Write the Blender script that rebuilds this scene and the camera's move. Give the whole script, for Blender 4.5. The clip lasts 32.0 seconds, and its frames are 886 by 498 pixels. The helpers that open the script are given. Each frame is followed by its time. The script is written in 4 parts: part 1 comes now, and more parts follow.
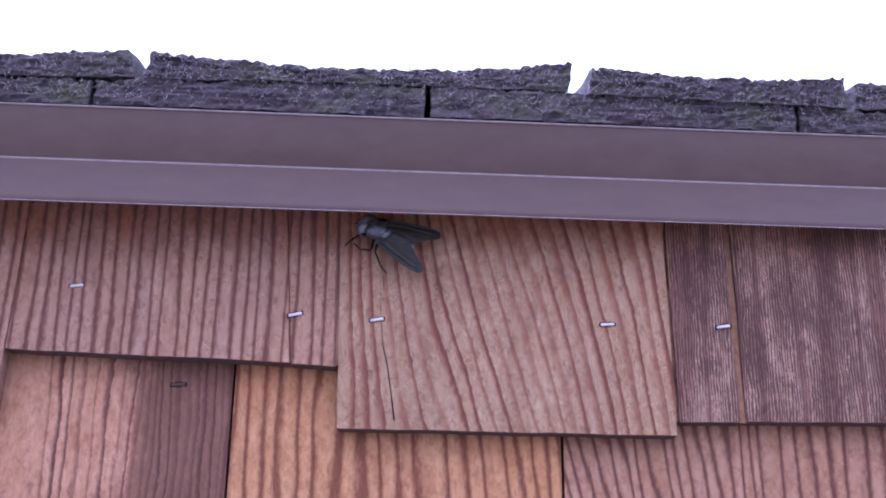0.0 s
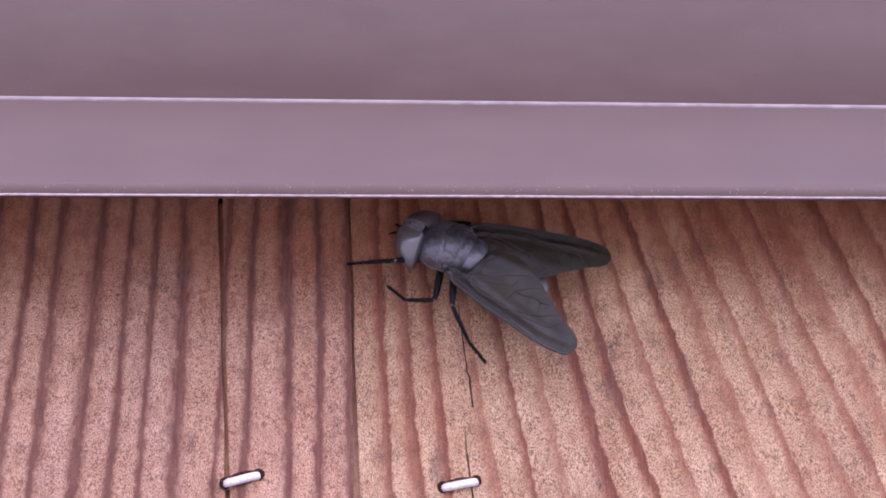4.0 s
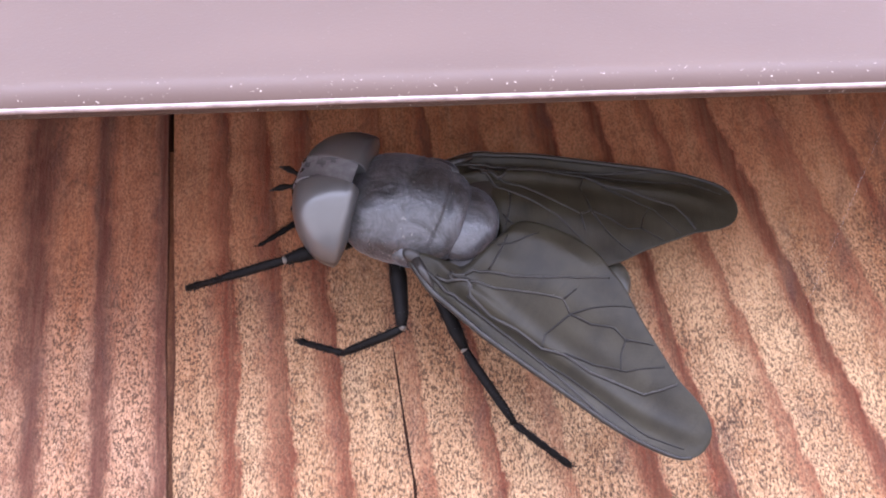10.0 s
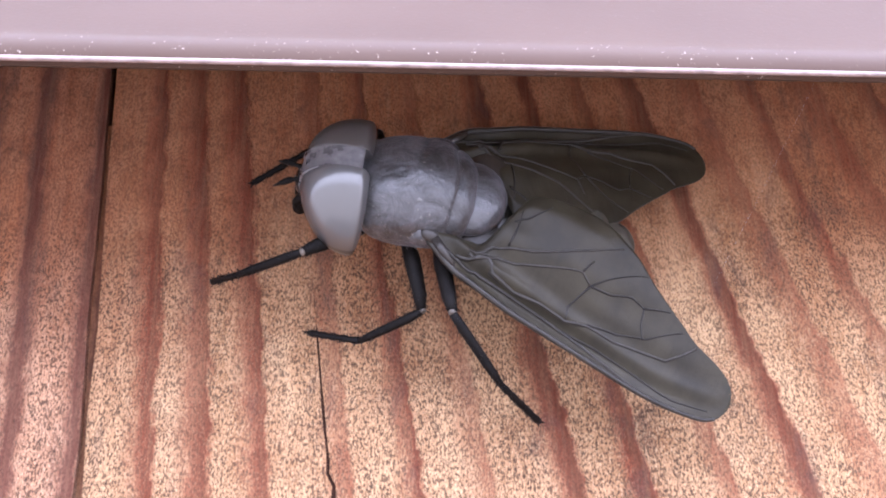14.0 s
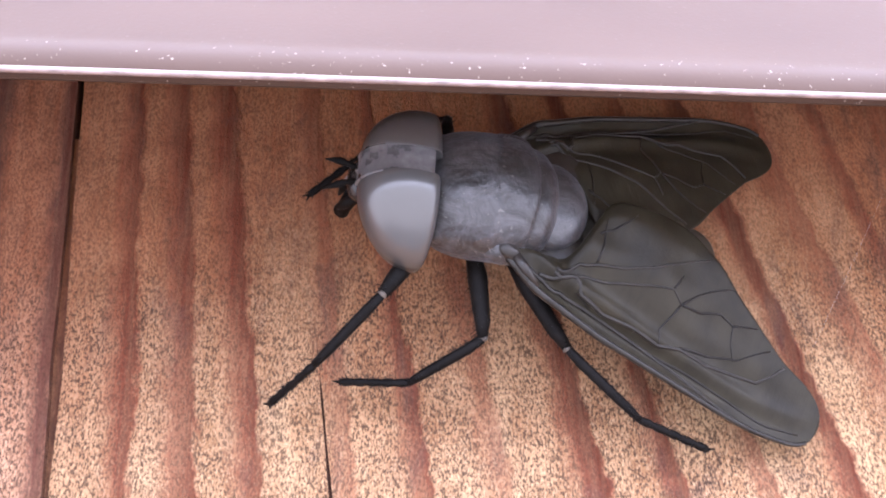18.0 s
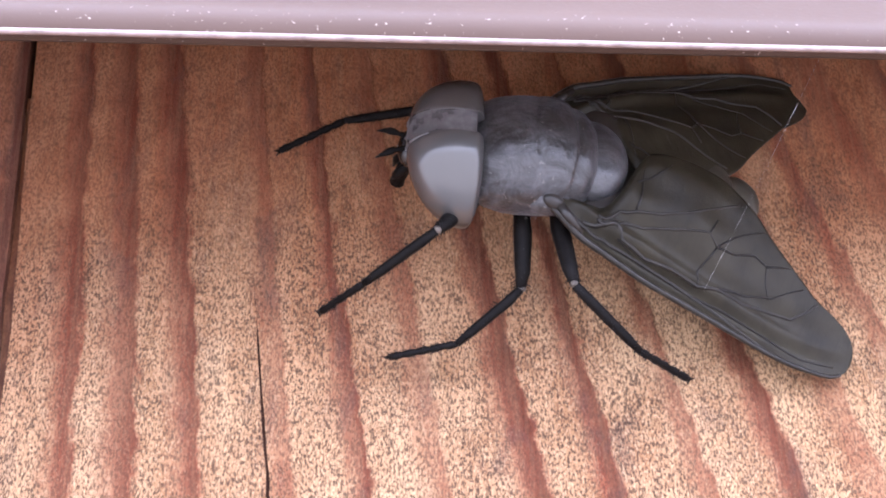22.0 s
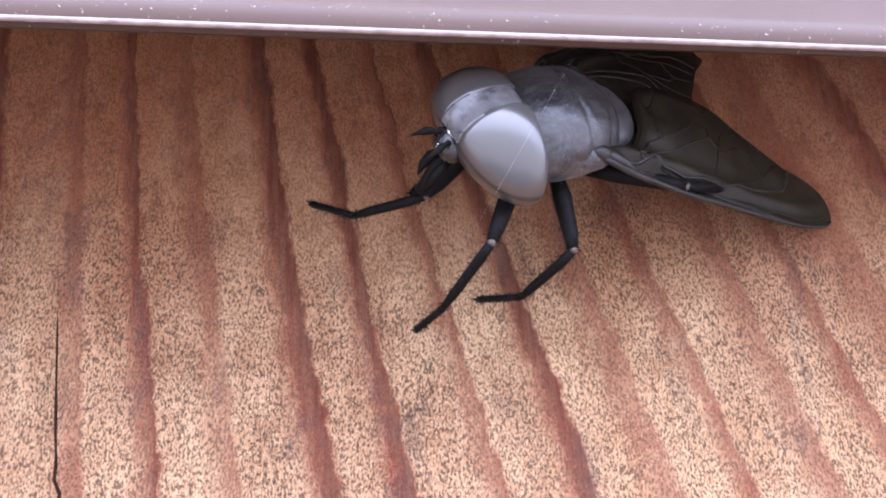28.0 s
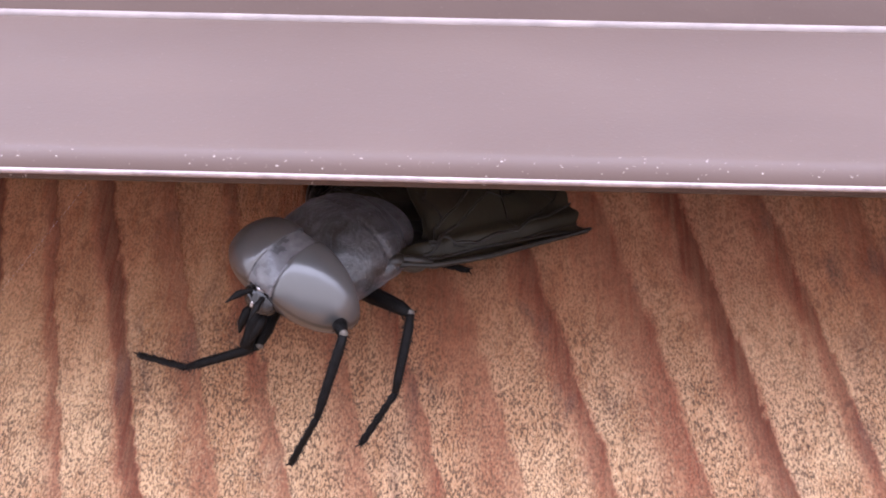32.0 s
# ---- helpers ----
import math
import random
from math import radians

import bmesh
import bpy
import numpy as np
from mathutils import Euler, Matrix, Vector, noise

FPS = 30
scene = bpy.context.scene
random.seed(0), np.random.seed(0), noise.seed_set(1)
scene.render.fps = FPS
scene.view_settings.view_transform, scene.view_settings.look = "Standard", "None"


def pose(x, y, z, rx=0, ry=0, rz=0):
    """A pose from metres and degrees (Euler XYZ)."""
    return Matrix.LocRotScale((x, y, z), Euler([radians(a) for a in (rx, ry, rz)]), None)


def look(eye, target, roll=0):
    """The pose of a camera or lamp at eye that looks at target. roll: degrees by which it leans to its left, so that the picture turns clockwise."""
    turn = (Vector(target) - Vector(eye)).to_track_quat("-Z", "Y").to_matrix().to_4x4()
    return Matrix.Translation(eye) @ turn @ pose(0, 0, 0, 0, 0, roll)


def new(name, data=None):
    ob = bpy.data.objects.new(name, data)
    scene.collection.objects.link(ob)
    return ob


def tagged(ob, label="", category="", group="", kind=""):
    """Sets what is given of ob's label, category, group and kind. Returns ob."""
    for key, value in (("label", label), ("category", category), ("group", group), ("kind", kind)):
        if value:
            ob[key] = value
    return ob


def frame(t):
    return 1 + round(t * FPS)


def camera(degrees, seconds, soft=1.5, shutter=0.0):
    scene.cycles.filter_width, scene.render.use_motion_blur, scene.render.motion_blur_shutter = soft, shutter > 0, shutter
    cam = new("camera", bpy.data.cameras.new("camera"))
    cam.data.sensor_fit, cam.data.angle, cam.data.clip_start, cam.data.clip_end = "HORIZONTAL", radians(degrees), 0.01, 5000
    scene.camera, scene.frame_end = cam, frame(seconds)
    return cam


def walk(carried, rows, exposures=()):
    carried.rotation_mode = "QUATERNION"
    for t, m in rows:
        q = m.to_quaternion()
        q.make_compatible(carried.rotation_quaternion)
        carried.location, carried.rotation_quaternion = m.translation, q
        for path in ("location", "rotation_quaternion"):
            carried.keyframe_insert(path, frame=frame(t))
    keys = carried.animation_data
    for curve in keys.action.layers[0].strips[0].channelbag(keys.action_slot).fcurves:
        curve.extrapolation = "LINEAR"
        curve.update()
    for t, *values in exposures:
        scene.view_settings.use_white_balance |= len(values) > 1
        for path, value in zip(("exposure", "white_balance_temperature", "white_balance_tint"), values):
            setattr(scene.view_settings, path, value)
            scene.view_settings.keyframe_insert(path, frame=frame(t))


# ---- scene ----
# A horse fly under a roof-edge apron flashing on a cedar shingle wall.
# x runs along the wall, y into it (the shingle faces lie near y = 0), z up. MM is one millimetre.
MM = 0.001
cam = camera(42.0, 32.0, soft=1.9)
PATH = [
    (0, 0.00000, -0.41604, -0.14325, 19.28, -0.79, -0.24),
    (0.5, -0.00790, -0.36348, -0.11668, 17.25, -0.35, 0.06),
    (1, -0.00996, -0.31037, -0.10978, 18.00, 0.24, -0.66),
    (1.5, -0.02089, -0.27829, -0.09514, 20.26, 1.26, -0.55),
    (2, -0.01413, -0.23962, -0.08783, 21.78, 1.11, 0.25),
    (2.5, -0.02296, -0.21092, -0.07857, 21.99, 2.28, -0.97),
    (3, -0.02072, -0.19149, -0.06765, 20.91, 1.87, -0.09),
    (3.5, -0.03076, -0.17167, -0.06053, 22.81, 1.54, -0.89),
    (4, -0.03052, -0.16224, -0.05969, 23.27, 1.70, -0.89),
    (4.5, -0.03000, -0.14150, -0.05785, 24.48, 2.06, -0.93),
    (5, -0.02947, -0.12075, -0.05602, 26.07, 2.42, -1.03),
    (5.5, -0.02923, -0.11132, -0.05518, 26.97, 2.58, -1.11),
    (6, -0.03840, -0.10721, -0.04925, 26.88, 3.36, -2.20),
    (6.5, -0.03658, -0.09732, -0.04603, 27.47, 4.16, -1.90),
    (7, -0.03414, -0.09484, -0.03933, 27.86, 3.80, -2.36),
    (7.5, -0.02636, -0.08580, -0.04067, 27.92, 3.75, -1.15),
    (8, -0.02439, -0.08445, -0.03675, 26.54, 3.15, -0.84),
    (8.5, -0.02667, -0.08560, -0.03216, 26.56, 3.95, -1.24),
    (9, -0.02608, -0.07812, -0.03243, 25.50, 4.44, -0.58),
    (9.5, -0.02465, -0.07710, -0.03043, 25.92, 4.60, -0.12),
    (10, -0.02245, -0.07656, -0.02693, 25.04, 4.11, -0.03),
    (10.5, -0.02539, -0.07567, -0.03067, 27.80, 4.25, -1.11),
    (11, -0.02230, -0.07669, -0.02964, 27.32, 3.92, -0.51),
    (11.5, -0.01991, -0.07773, -0.02816, 26.43, 3.56, -0.58),
    (12, -0.02096, -0.07547, -0.03017, 27.25, 3.21, -1.54),
    (12.5, -0.01707, -0.07477, -0.02970, 26.38, 2.74, -1.00),
    (13, -0.02161, -0.07371, -0.03037, 26.65, 2.88, -2.39),
    (13.5, -0.01895, -0.07498, -0.02902, 26.64, 2.52, -1.60),
    (14, -0.01826, -0.07490, -0.03138, 27.10, 2.17, -1.64),
    (14.5, -0.01602, -0.07600, -0.02940, 26.39, 1.99, -1.13),
    (16.5, -0.02150, -0.06632, -0.02417, 25.92, 2.07, -3.70),
    (17, -0.02348, -0.06559, -0.02374, 27.68, 2.48, -3.55),
    (17.5, -0.02161, -0.06322, -0.02364, 25.70, 2.48, -4.24),
    (18, -0.02181, -0.06581, -0.02296, 26.47, 2.57, -3.71),
    (18.5, -0.02070, -0.06765, -0.02204, 25.71, 2.19, -3.73),
    (19, -0.01757, -0.06612, -0.02385, 24.88, 1.46, -2.96),
    (19.5, -0.02101, -0.06676, -0.02386, 25.42, 2.06, -4.12),
    (20, -0.02083, -0.06661, -0.02441, 25.41, 1.81, -3.83),
    (20.5, -0.01542, -0.06799, -0.02526, 26.15, 1.13, -2.28),
    (21, -0.01399, -0.06915, -0.02518, 26.56, 0.78, -3.29),
    (21.5, -0.01535, -0.06747, -0.02615, 26.18, 1.41, -2.73),
    (22, -0.01614, -0.06826, -0.02510, 24.68, 2.44, -2.49),
    (22.5, -0.01037, -0.06785, -0.02536, 25.09, 2.87, -0.82),
    (23, -0.00855, -0.06838, -0.02587, 26.63, 3.67, 0.86),
    (23.5, -0.00085, -0.06867, -0.02303, 24.42, 3.09, 2.74),
    (24, 0.00001, -0.06845, -0.02548, 26.47, 2.47, 2.28),
    (24.5, -0.00535, -0.06994, -0.02638, 26.79, 2.92, 1.08),
    (25, -0.00953, -0.07211, -0.02853, 28.77, 3.10, 0.09),
    (25.5, 0.00002, -0.07370, -0.02715, 28.13, 1.86, 1.75),
    (27.5, 0.00404, -0.07081, -0.03064, 30.08, 2.38, -0.97),
    (28, -0.00535, -0.06862, -0.03021, 27.42, 3.11, -3.95),
    (28.5, -0.00071, -0.06977, -0.03001, 28.83, 2.54, -2.76),
    (29, 0.00187, -0.07023, -0.03141, 30.66, 2.18, -2.01),
    (29.5, 0.00734, -0.06893, -0.03189, 30.80, 1.29, -1.02),
    (30, 0.00607, -0.07110, -0.02965, 30.48, 1.67, -1.46),
    (30.5, 0.00773, -0.07260, -0.02723, 29.06, 1.36, -0.93),
    (31, 0.01458, -0.07082, -0.03029, 31.72, 1.11, -0.40),
    (31.5, 0.02134, -0.07053, -0.03053, 31.72, 0.04, 0.99),
    (32, 0.03301, -0.07121, -0.02700, 30.21, -1.66, 3.32),
]
EXPOSURE = [(0, 0.9, 4660, 43), (1, 1.08, 4800, 49), (2, 1.36, 4920, 54), (3.5, 1.6, 5150, 48), (5.5, 1.7, 5320, 35), (9, 2.5, 5300, 28), (12, 2.56, 5280, 28), (14, 2.58, 5280, 27.5), (17, 2.74, 5300, 26), (18.3, 2.76, 5300, 26), (20, 2.6, 5300, 26.5), (23, 2.6, 5220, 26.5), (25, 2.5, 5220, 26.5), (28, 2.34, 5120, 27), (30, 2.34, 5250, 28), (32, 2.3, 5380, 28)]
walk(cam, [(t, pose(x, y, z, 90 + pitch, roll, yaw)) for t, x, y, z, pitch, roll, yaw in PATH], EXPOSURE)

# ---------------------------------------------------------------- light
SUN_UP, SUN_TURN = 58.0, -25.0      # behind and above the roof, a little to the left


def build_world():
    world = bpy.data.worlds.new("sky")
    world.use_nodes = True
    nt = world.node_tree
    bg = nt.nodes["Background"]
    sky = nt.nodes.new("ShaderNodeTexSky")
    sky.sky_type, sky.sun_disc = "NISHITA", False
    sky.sun_elevation, sky.sun_rotation = radians(SUN_UP), radians(SUN_TURN)
    coord = nt.nodes.new("ShaderNodeTexCoord")
    clouds = nt.nodes.new("ShaderNodeTexNoise")
    clouds.inputs["Scale"].default_value, clouds.inputs["Detail"].default_value = 3.2, 6
    ramp = nt.nodes.new("ShaderNodeValToRGB")
    ramp.color_ramp.elements[0].position, ramp.color_ramp.elements[1].position = 0.20, 0.32
    mix = nt.nodes.new("ShaderNodeMix")
    mix.data_type = "RGBA"
    # an overcast sky is brighter overhead than at the horizon
    part_z = nt.nodes.new("ShaderNodeSeparateXYZ")
    nt.links.new(coord.outputs["Generated"], part_z.inputs[0])
    rise = nt.nodes.new("ShaderNodeMapRange")
    rise.inputs["To Min"].default_value, rise.inputs["To Max"].default_value = 0.55, 1.5
    nt.links.new(part_z.outputs[2], rise.inputs["Value"])
    cloud = nt.nodes.new("ShaderNodeVectorMath")
    cloud.operation = "SCALE"
    cloud.inputs[0].default_value = (11.2, 11, 10.8)
    nt.links.new(rise.outputs["Result"], cloud.inputs["Scale"])
    nt.links.new(cloud.outputs[0], mix.inputs[7])
    nt.links.new(coord.outputs["Generated"], clouds.inputs["Vector"])
    nt.links.new(clouds.outputs["Fac"], ramp.inputs["Fac"])
    nt.links.new(ramp.outputs["Color"], mix.inputs["Factor"])
    nt.links.new(sky.outputs["Color"], mix.inputs[6])
    nt.links.new(mix.outputs["Result"], bg.inputs["Color"])
    bg.inputs["Strength"].default_value = 0.12
    scene.world = world


def build_sun():
    lamp = bpy.data.lights.new("sun", "SUN")
    lamp.energy, lamp.angle, lamp.color = 4.0, radians(0.5), (1.0, 0.95, 0.88)
    ob = new("sun", lamp)
    e, a = radians(SUN_UP), radians(SUN_TURN)
    to_sun = Vector((math.sin(a) * math.cos(e), math.cos(a) * math.cos(e), math.sin(e)))
    ob.matrix_world = look(to_sun * 3, (0, 0, 0))


build_world()
build_sun()


# ---------------------------------------------------------------- material tools
class Nodes:
    """A short way to write node materials."""

    def __init__(self, name):
        self.mat = bpy.data.materials.new(name)
        self.mat.use_nodes = True
        self.nt = self.mat.node_tree
        self.bsdf = self.nt.nodes["Principled BSDF"]

    def add(self, kind, **values):
        node = self.nt.nodes.new(kind)
        for key, value in values.items():
            self.put(node.inputs[key.replace("_", " ")] if not key.startswith("i") or not key[1:].isdigit() else node.inputs[int(key[1:])], value)
        return node

    def put(self, socket, value):
        if isinstance(value, bpy.types.NodeSocket):
            self.nt.links.new(value, socket)
        else:
            socket.default_value = value

    def math(self, op, a, b=0.0, c=0.0):
        node = self.nt.nodes.new("ShaderNodeMath")
        node.operation = op
        for socket, value in zip(node.inputs, (a, b, c)):
            self.put(socket, value)
        return node.outputs[0]

    def ramp(self, fac, stops, smooth=False):
        node = self.nt.nodes.new("ShaderNodeValToRGB")
        cr = node.color_ramp
        cr.interpolation = "EASE" if smooth else "LINEAR"
        while len(cr.elements) < len(stops):
            cr.elements.new(0.5)
        for el, (pos, col) in zip(cr.elements, stops):
            el.position = pos
            el.color = (col, col, col, 1) if isinstance(col, (int, float)) else (*col, 1)
        self.put(node.inputs[0], fac)
        return node.outputs[0]

    def mix(self, fac, a, b, kind="MIX"):
        node = self.nt.nodes.new("ShaderNodeMix")
        node.data_type, node.blend_type = "RGBA", kind
        for key, value in (("Factor", fac), ("A", a), ("B", b)):
            self.put(node.inputs[[i for i, s in enumerate(node.inputs) if s.name == key and s.type in (("VALUE",) if key == "Factor" else ("RGBA",))][0]], value if not isinstance(value, tuple) or len(value) == 4 else (*value, 1))
        return [o for o in node.outputs if o.type == "RGBA"][0]

    def noise(self, vector, scale, detail=3.0, rough=0.55, distortion=0.0):
        node = self.add("ShaderNodeTexNoise", Vector=vector, Scale=scale, Detail=detail, Roughness=rough, Distortion=distortion)
        return node.outputs["Fac"]

    def stretched(self, vector, sx, sy, sz):
        node = self.nt.nodes.new("ShaderNodeMapping")
        self.put(node.inputs["Vector"], vector)
        node.inputs["Scale"].default_value = (sx, sy, sz)
        return node.outputs[0]

    def bump(self, height, strength, distance):
        node = self.add("ShaderNodeBump", Strength=strength, Distance=distance, Height=height)
        self.nt.links.new(node.outputs[0], self.bsdf.inputs["Normal"])

    def base(self, color=None, rough=None, **more):
        if color is not None:
            self.put(self.bsdf.inputs["Base Color"], color if not isinstance(color, tuple) or len(color) == 4 else (*color, 1))
        if rough is not None:
            self.put(self.bsdf.inputs["Roughness"], rough)
        for key, value in more.items():
            self.put(self.bsdf.inputs[key.replace("_", " ")], value)
        return self.mat


def wood(name, pale, band, lines=None, pitch=5.0, lean=0.0, wobble=0.5, speck=0.86, sawn=0.0, tone=(0.34, 0.115, 0.045), stained=None, weather=0.45, width=0.9):
    """Cedar: pale early wood, red-brown late-wood lines, dark specks of weathering. Object coordinates in metres, from the wall's origin."""
    n = Nodes(name)
    co = n.add("ShaderNodeTexCoord").outputs["Object"]
    xyz = n.add("ShaderNodeSeparateXYZ", Vector=co)
    x, z = n.math("MULTIPLY", xyz.outputs[0], 1000.0), n.math("MULTIPLY", xyz.outputs[2], 1000.0)
    slow = n.noise(n.stretched(co, 60, 60, 14), 1.0, 2)
    bend = n.math("MULTIPLY", n.math("SUBTRACT", slow, 0.5), wobble * 6)
    side = n.math("SMOOTH_MIN", n.math("SMOOTH_MIN", n.math("MULTIPLY_ADD", x, 0.022, 0.9), 1.05, 0.2), n.math("MULTIPLY_ADD", x, -0.012, 1.5), 0.2)
    side = n.math("MAXIMUM", side, 0.0)
    tilt = n.math("MULTIPLY", n.math("MULTIPLY", n.math("ADD", z, 8.0), lean), side)
    ragged = n.noise(n.stretched(co, 900, 900, 420), 1.0, 3, 0.65)
    u = n.math("ADD", n.math("SUBTRACT", x, tilt), n.math("MULTIPLY_ADD", n.math("SUBTRACT", ragged, 0.5), 1.7, bend))
    blotch = n.noise(n.stretched(co, 130, 130, 45), 1.0, 4, 0.6)
    if lines:
        late = None
        for some in [lines[i:i + 7] for i in range(0, len(lines), 7)]:
            stops = []
            for k, c in enumerate(some):
                w = width * (0.7 + 0.6 * ((k * 7 + int(abs(c))) % 5) / 4) * (1.3 if abs(c) > 32 else 1.0)
                g = 0.6 + 0.4 * ((k * 3 + int(abs(c) * 2)) % 4) / 3
                stops += [(c - 1.5 * w, 0.0), (c - 0.4 * w, 0.8 * g), (c + 0.4 * w, g), (c + 0.7 * w, 0.0)]
            if not stops:
                continue
            lo, hi = min(some) - 6.0, max(some) + 6.0
            got = n.ramp(n.math("DIVIDE", n.math("SUBTRACT", u, lo), hi - lo), [((p - lo) / (hi - lo), v) for p, v in stops])
            late = got if late is None else n.math("MAXIMUM", late, got)
    else:
        wave = n.math("SINE", n.math("ADD", n.math("MULTIPLY", u, 2 * math.pi / pitch), n.math("MULTIPLY", n.noise(n.stretched(co, 70, 70, 4), 1.0, 2), 15.0)))
        late = n.math("POWER", n.math("MULTIPLY_ADD", wave, 0.5, 0.5), n.math("MULTIPLY_ADD", blotch, 6.0, 0.2))
    fibre = n.noise(n.stretched(co, 2600, 2600, 120), 1.0, 3, 0.6)
    specks = n.noise(n.stretched(co, 7400, 7400, 3900), 1.0, 3, 0.66)
    flecks = n.noise(n.stretched(co, 6200, 6200, 4000), 1.0, 3, 0.66)
    mottle = n.noise(n.stretched(co, 520, 520, 300), 1.0, 4, 0.65)
    grey = n.noise(n.stretched(co, 34, 34, 16), 1.0, 4, 0.6)
    worn = n.noise(n.stretched(co, 60, 60, 30), 1.0, 2)
    hue = n.mix(n.ramp(blotch, [(0.3, 0.0), (0.72, 1.0)]), pale, tuple(c * k for c, k in zip(pale, (0.70, 0.58, 0.48))))
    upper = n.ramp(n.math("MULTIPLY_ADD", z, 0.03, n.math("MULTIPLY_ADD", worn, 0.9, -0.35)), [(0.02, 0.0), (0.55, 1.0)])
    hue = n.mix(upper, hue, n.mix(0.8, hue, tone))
    hue = n.mix(n.math("MULTIPLY", n.ramp(grey, [(0.40, 0.0), (0.68, 1.0)]), weather), hue, (0.27, 0.19, 0.155))
    hue = n.mix(n.math("MULTIPLY", n.ramp(mottle, [(0.42, 0.0), (0.66, 1.0)]), 0.55), hue, n.mix(1.0, hue, (0.50, 0.36, 0.27, 1), "MULTIPLY"))
    late_soft = n.math("MULTIPLY", late, n.math("MULTIPLY_ADD", blotch, 0.9, n.math("MULTIPLY_ADD", mottle, 0.5, 0.40)))
    col = n.mix(n.math("MINIMUM", late_soft, 0.92), hue, band)
    col = n.mix(n.math("MULTIPLY", n.ramp(late, [(0.62, 0.0), (0.98, 1.0)]), n.math("MULTIPLY_ADD", mottle, 0.9, 0.28 if lines else -0.12)), col, tuple(c * 0.42 for c in band))
    col = n.mix(n.math("MULTIPLY", n.ramp(fibre, [(0.35, 0.0), (0.7, 1.0)]), 0.25), col, tuple(c * 0.55 for c in pale))
    mildew = n.noise(n.stretched(co, 330, 330, 130), 1.0, 4, 0.7, 0.5)
    col = n.mix(n.math("MULTIPLY", n.ramp(mildew, [(0.56, 0.0), (0.72, 1.0)]), 0.55), col, (0.085, 0.050, 0.043))
    gate = n.math("MULTIPLY", n.ramp(specks, [(0.46, 0.0), (0.53, 0.55), (0.60, 1.0)]), n.math("MULTIPLY", n.math("MULTIPLY_ADD", late, -0.6, 1.0), n.math("MULTIPLY", n.ramp(worn, [(0.3, 0.8), (0.55, 1.0)]), n.ramp(n.math("MULTIPLY_ADD", z, -0.04, n.math("MULTIPLY", blotch, 0.9)), [(-0.10, 0.55), (0.28, 1.0)]))))
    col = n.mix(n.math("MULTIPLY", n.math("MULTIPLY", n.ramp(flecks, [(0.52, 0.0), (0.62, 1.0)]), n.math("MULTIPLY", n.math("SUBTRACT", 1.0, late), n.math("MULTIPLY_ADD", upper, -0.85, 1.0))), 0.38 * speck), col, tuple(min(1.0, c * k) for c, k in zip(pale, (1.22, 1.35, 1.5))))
    col = n.mix(n.math("MULTIPLY", gate, speck), col, (0.040, 0.023, 0.015))
    clump = n.noise(n.stretched(co, 2000, 2000, 1600), 1.0, 4, 0.7)
    clump = n.math("MULTIPLY", n.ramp(clump, [(0.57, 0.0), (0.66, 1.0)]), n.math("MULTIPLY", n.math("MULTIPLY_ADD", late, -0.5, 1.0), n.math("MULTIPLY_ADD", upper, -0.55, 1.0)))
    col = n.mix(n.math("MULTIPLY", clump, 0.6 * speck), col, (0.030, 0.018, 0.013))
    if stained is not None:
        col = n.mix(n.math("MULTIPLY", n.ramp(n.math("MULTIPLY_ADD", n.math("SUBTRACT", x, stained), 0.035, n.math("MULTIPLY", blotch, 0.9)), [(0.2, 0.0), (0.75, 1.0)]), 0.72), col, (0.085, 0.040, 0.028))
    if sawn:
        # upright ribs left by the saw, broken and worn, with dark weathered patches
        jig = n.noise(n.stretched(co, 260, 260, 60), 1.0, 3, 0.6)
        ribs = n.math("SINE", n.math("MULTIPLY_ADD", jig, 16.0, n.math("MULTIPLY", x, 2 * math.pi / 1.05)))
        broken = n.noise(n.stretched(co, 900, 900, 260), 1.0, 4, 0.8)
        patch = n.noise(n.stretched(co, 55, 55, 30), 1.0, 4, 0.6, 0.8)
        low = n.math("MULTIPLY_ADD", ribs, -0.2, n.math("ADD", broken, n.math("MULTIPLY", n.math("SUBTRACT", patch, 0.44), 1.15)))
        col = n.mix(n.math("MULTIPLY", n.ramp(low, [(0.38, 0.0), (0.72, 1.0)]), sawn), col, (0.066, 0.033, 0.025))
        height = n.math("MULTIPLY_ADD", ribs, 0.5, n.math("ADD", broken, n.math("MULTIPLY", specks, 0.5)))
    else:
        height = n.math("ADD", n.math("MULTIPLY", late, 0.9), n.math("MULTIPLY_ADD", specks, -0.55, n.math("MULTIPLY", fibre, 0.3)))
    n.bump(height, 0.5, 0.0005)
    return n.base(col, n.math("MULTIPLY_ADD", fibre, 0.2, 0.66), Specular_IOR_Level=0.12)


GRAIN = [-35.2, -31.6, -28, -21.8, -17.1, -12.6, -6.6, -1.9, 3.3, 8.5, 13.7, 18.8, 24.5, 29.5, 34, 39.8, 45.6, 51.4, 57, 63, 68.6, 74.6, 80.2]
PALE = (0.575, 0.38, 0.207)
BAND = (0.185, 0.048, 0.024)
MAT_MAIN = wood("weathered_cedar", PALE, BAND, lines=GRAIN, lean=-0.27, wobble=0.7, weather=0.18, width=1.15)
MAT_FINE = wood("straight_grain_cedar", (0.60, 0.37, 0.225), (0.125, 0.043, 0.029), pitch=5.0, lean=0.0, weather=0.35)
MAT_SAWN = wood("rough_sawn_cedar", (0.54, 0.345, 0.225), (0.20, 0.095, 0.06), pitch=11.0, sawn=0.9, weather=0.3)
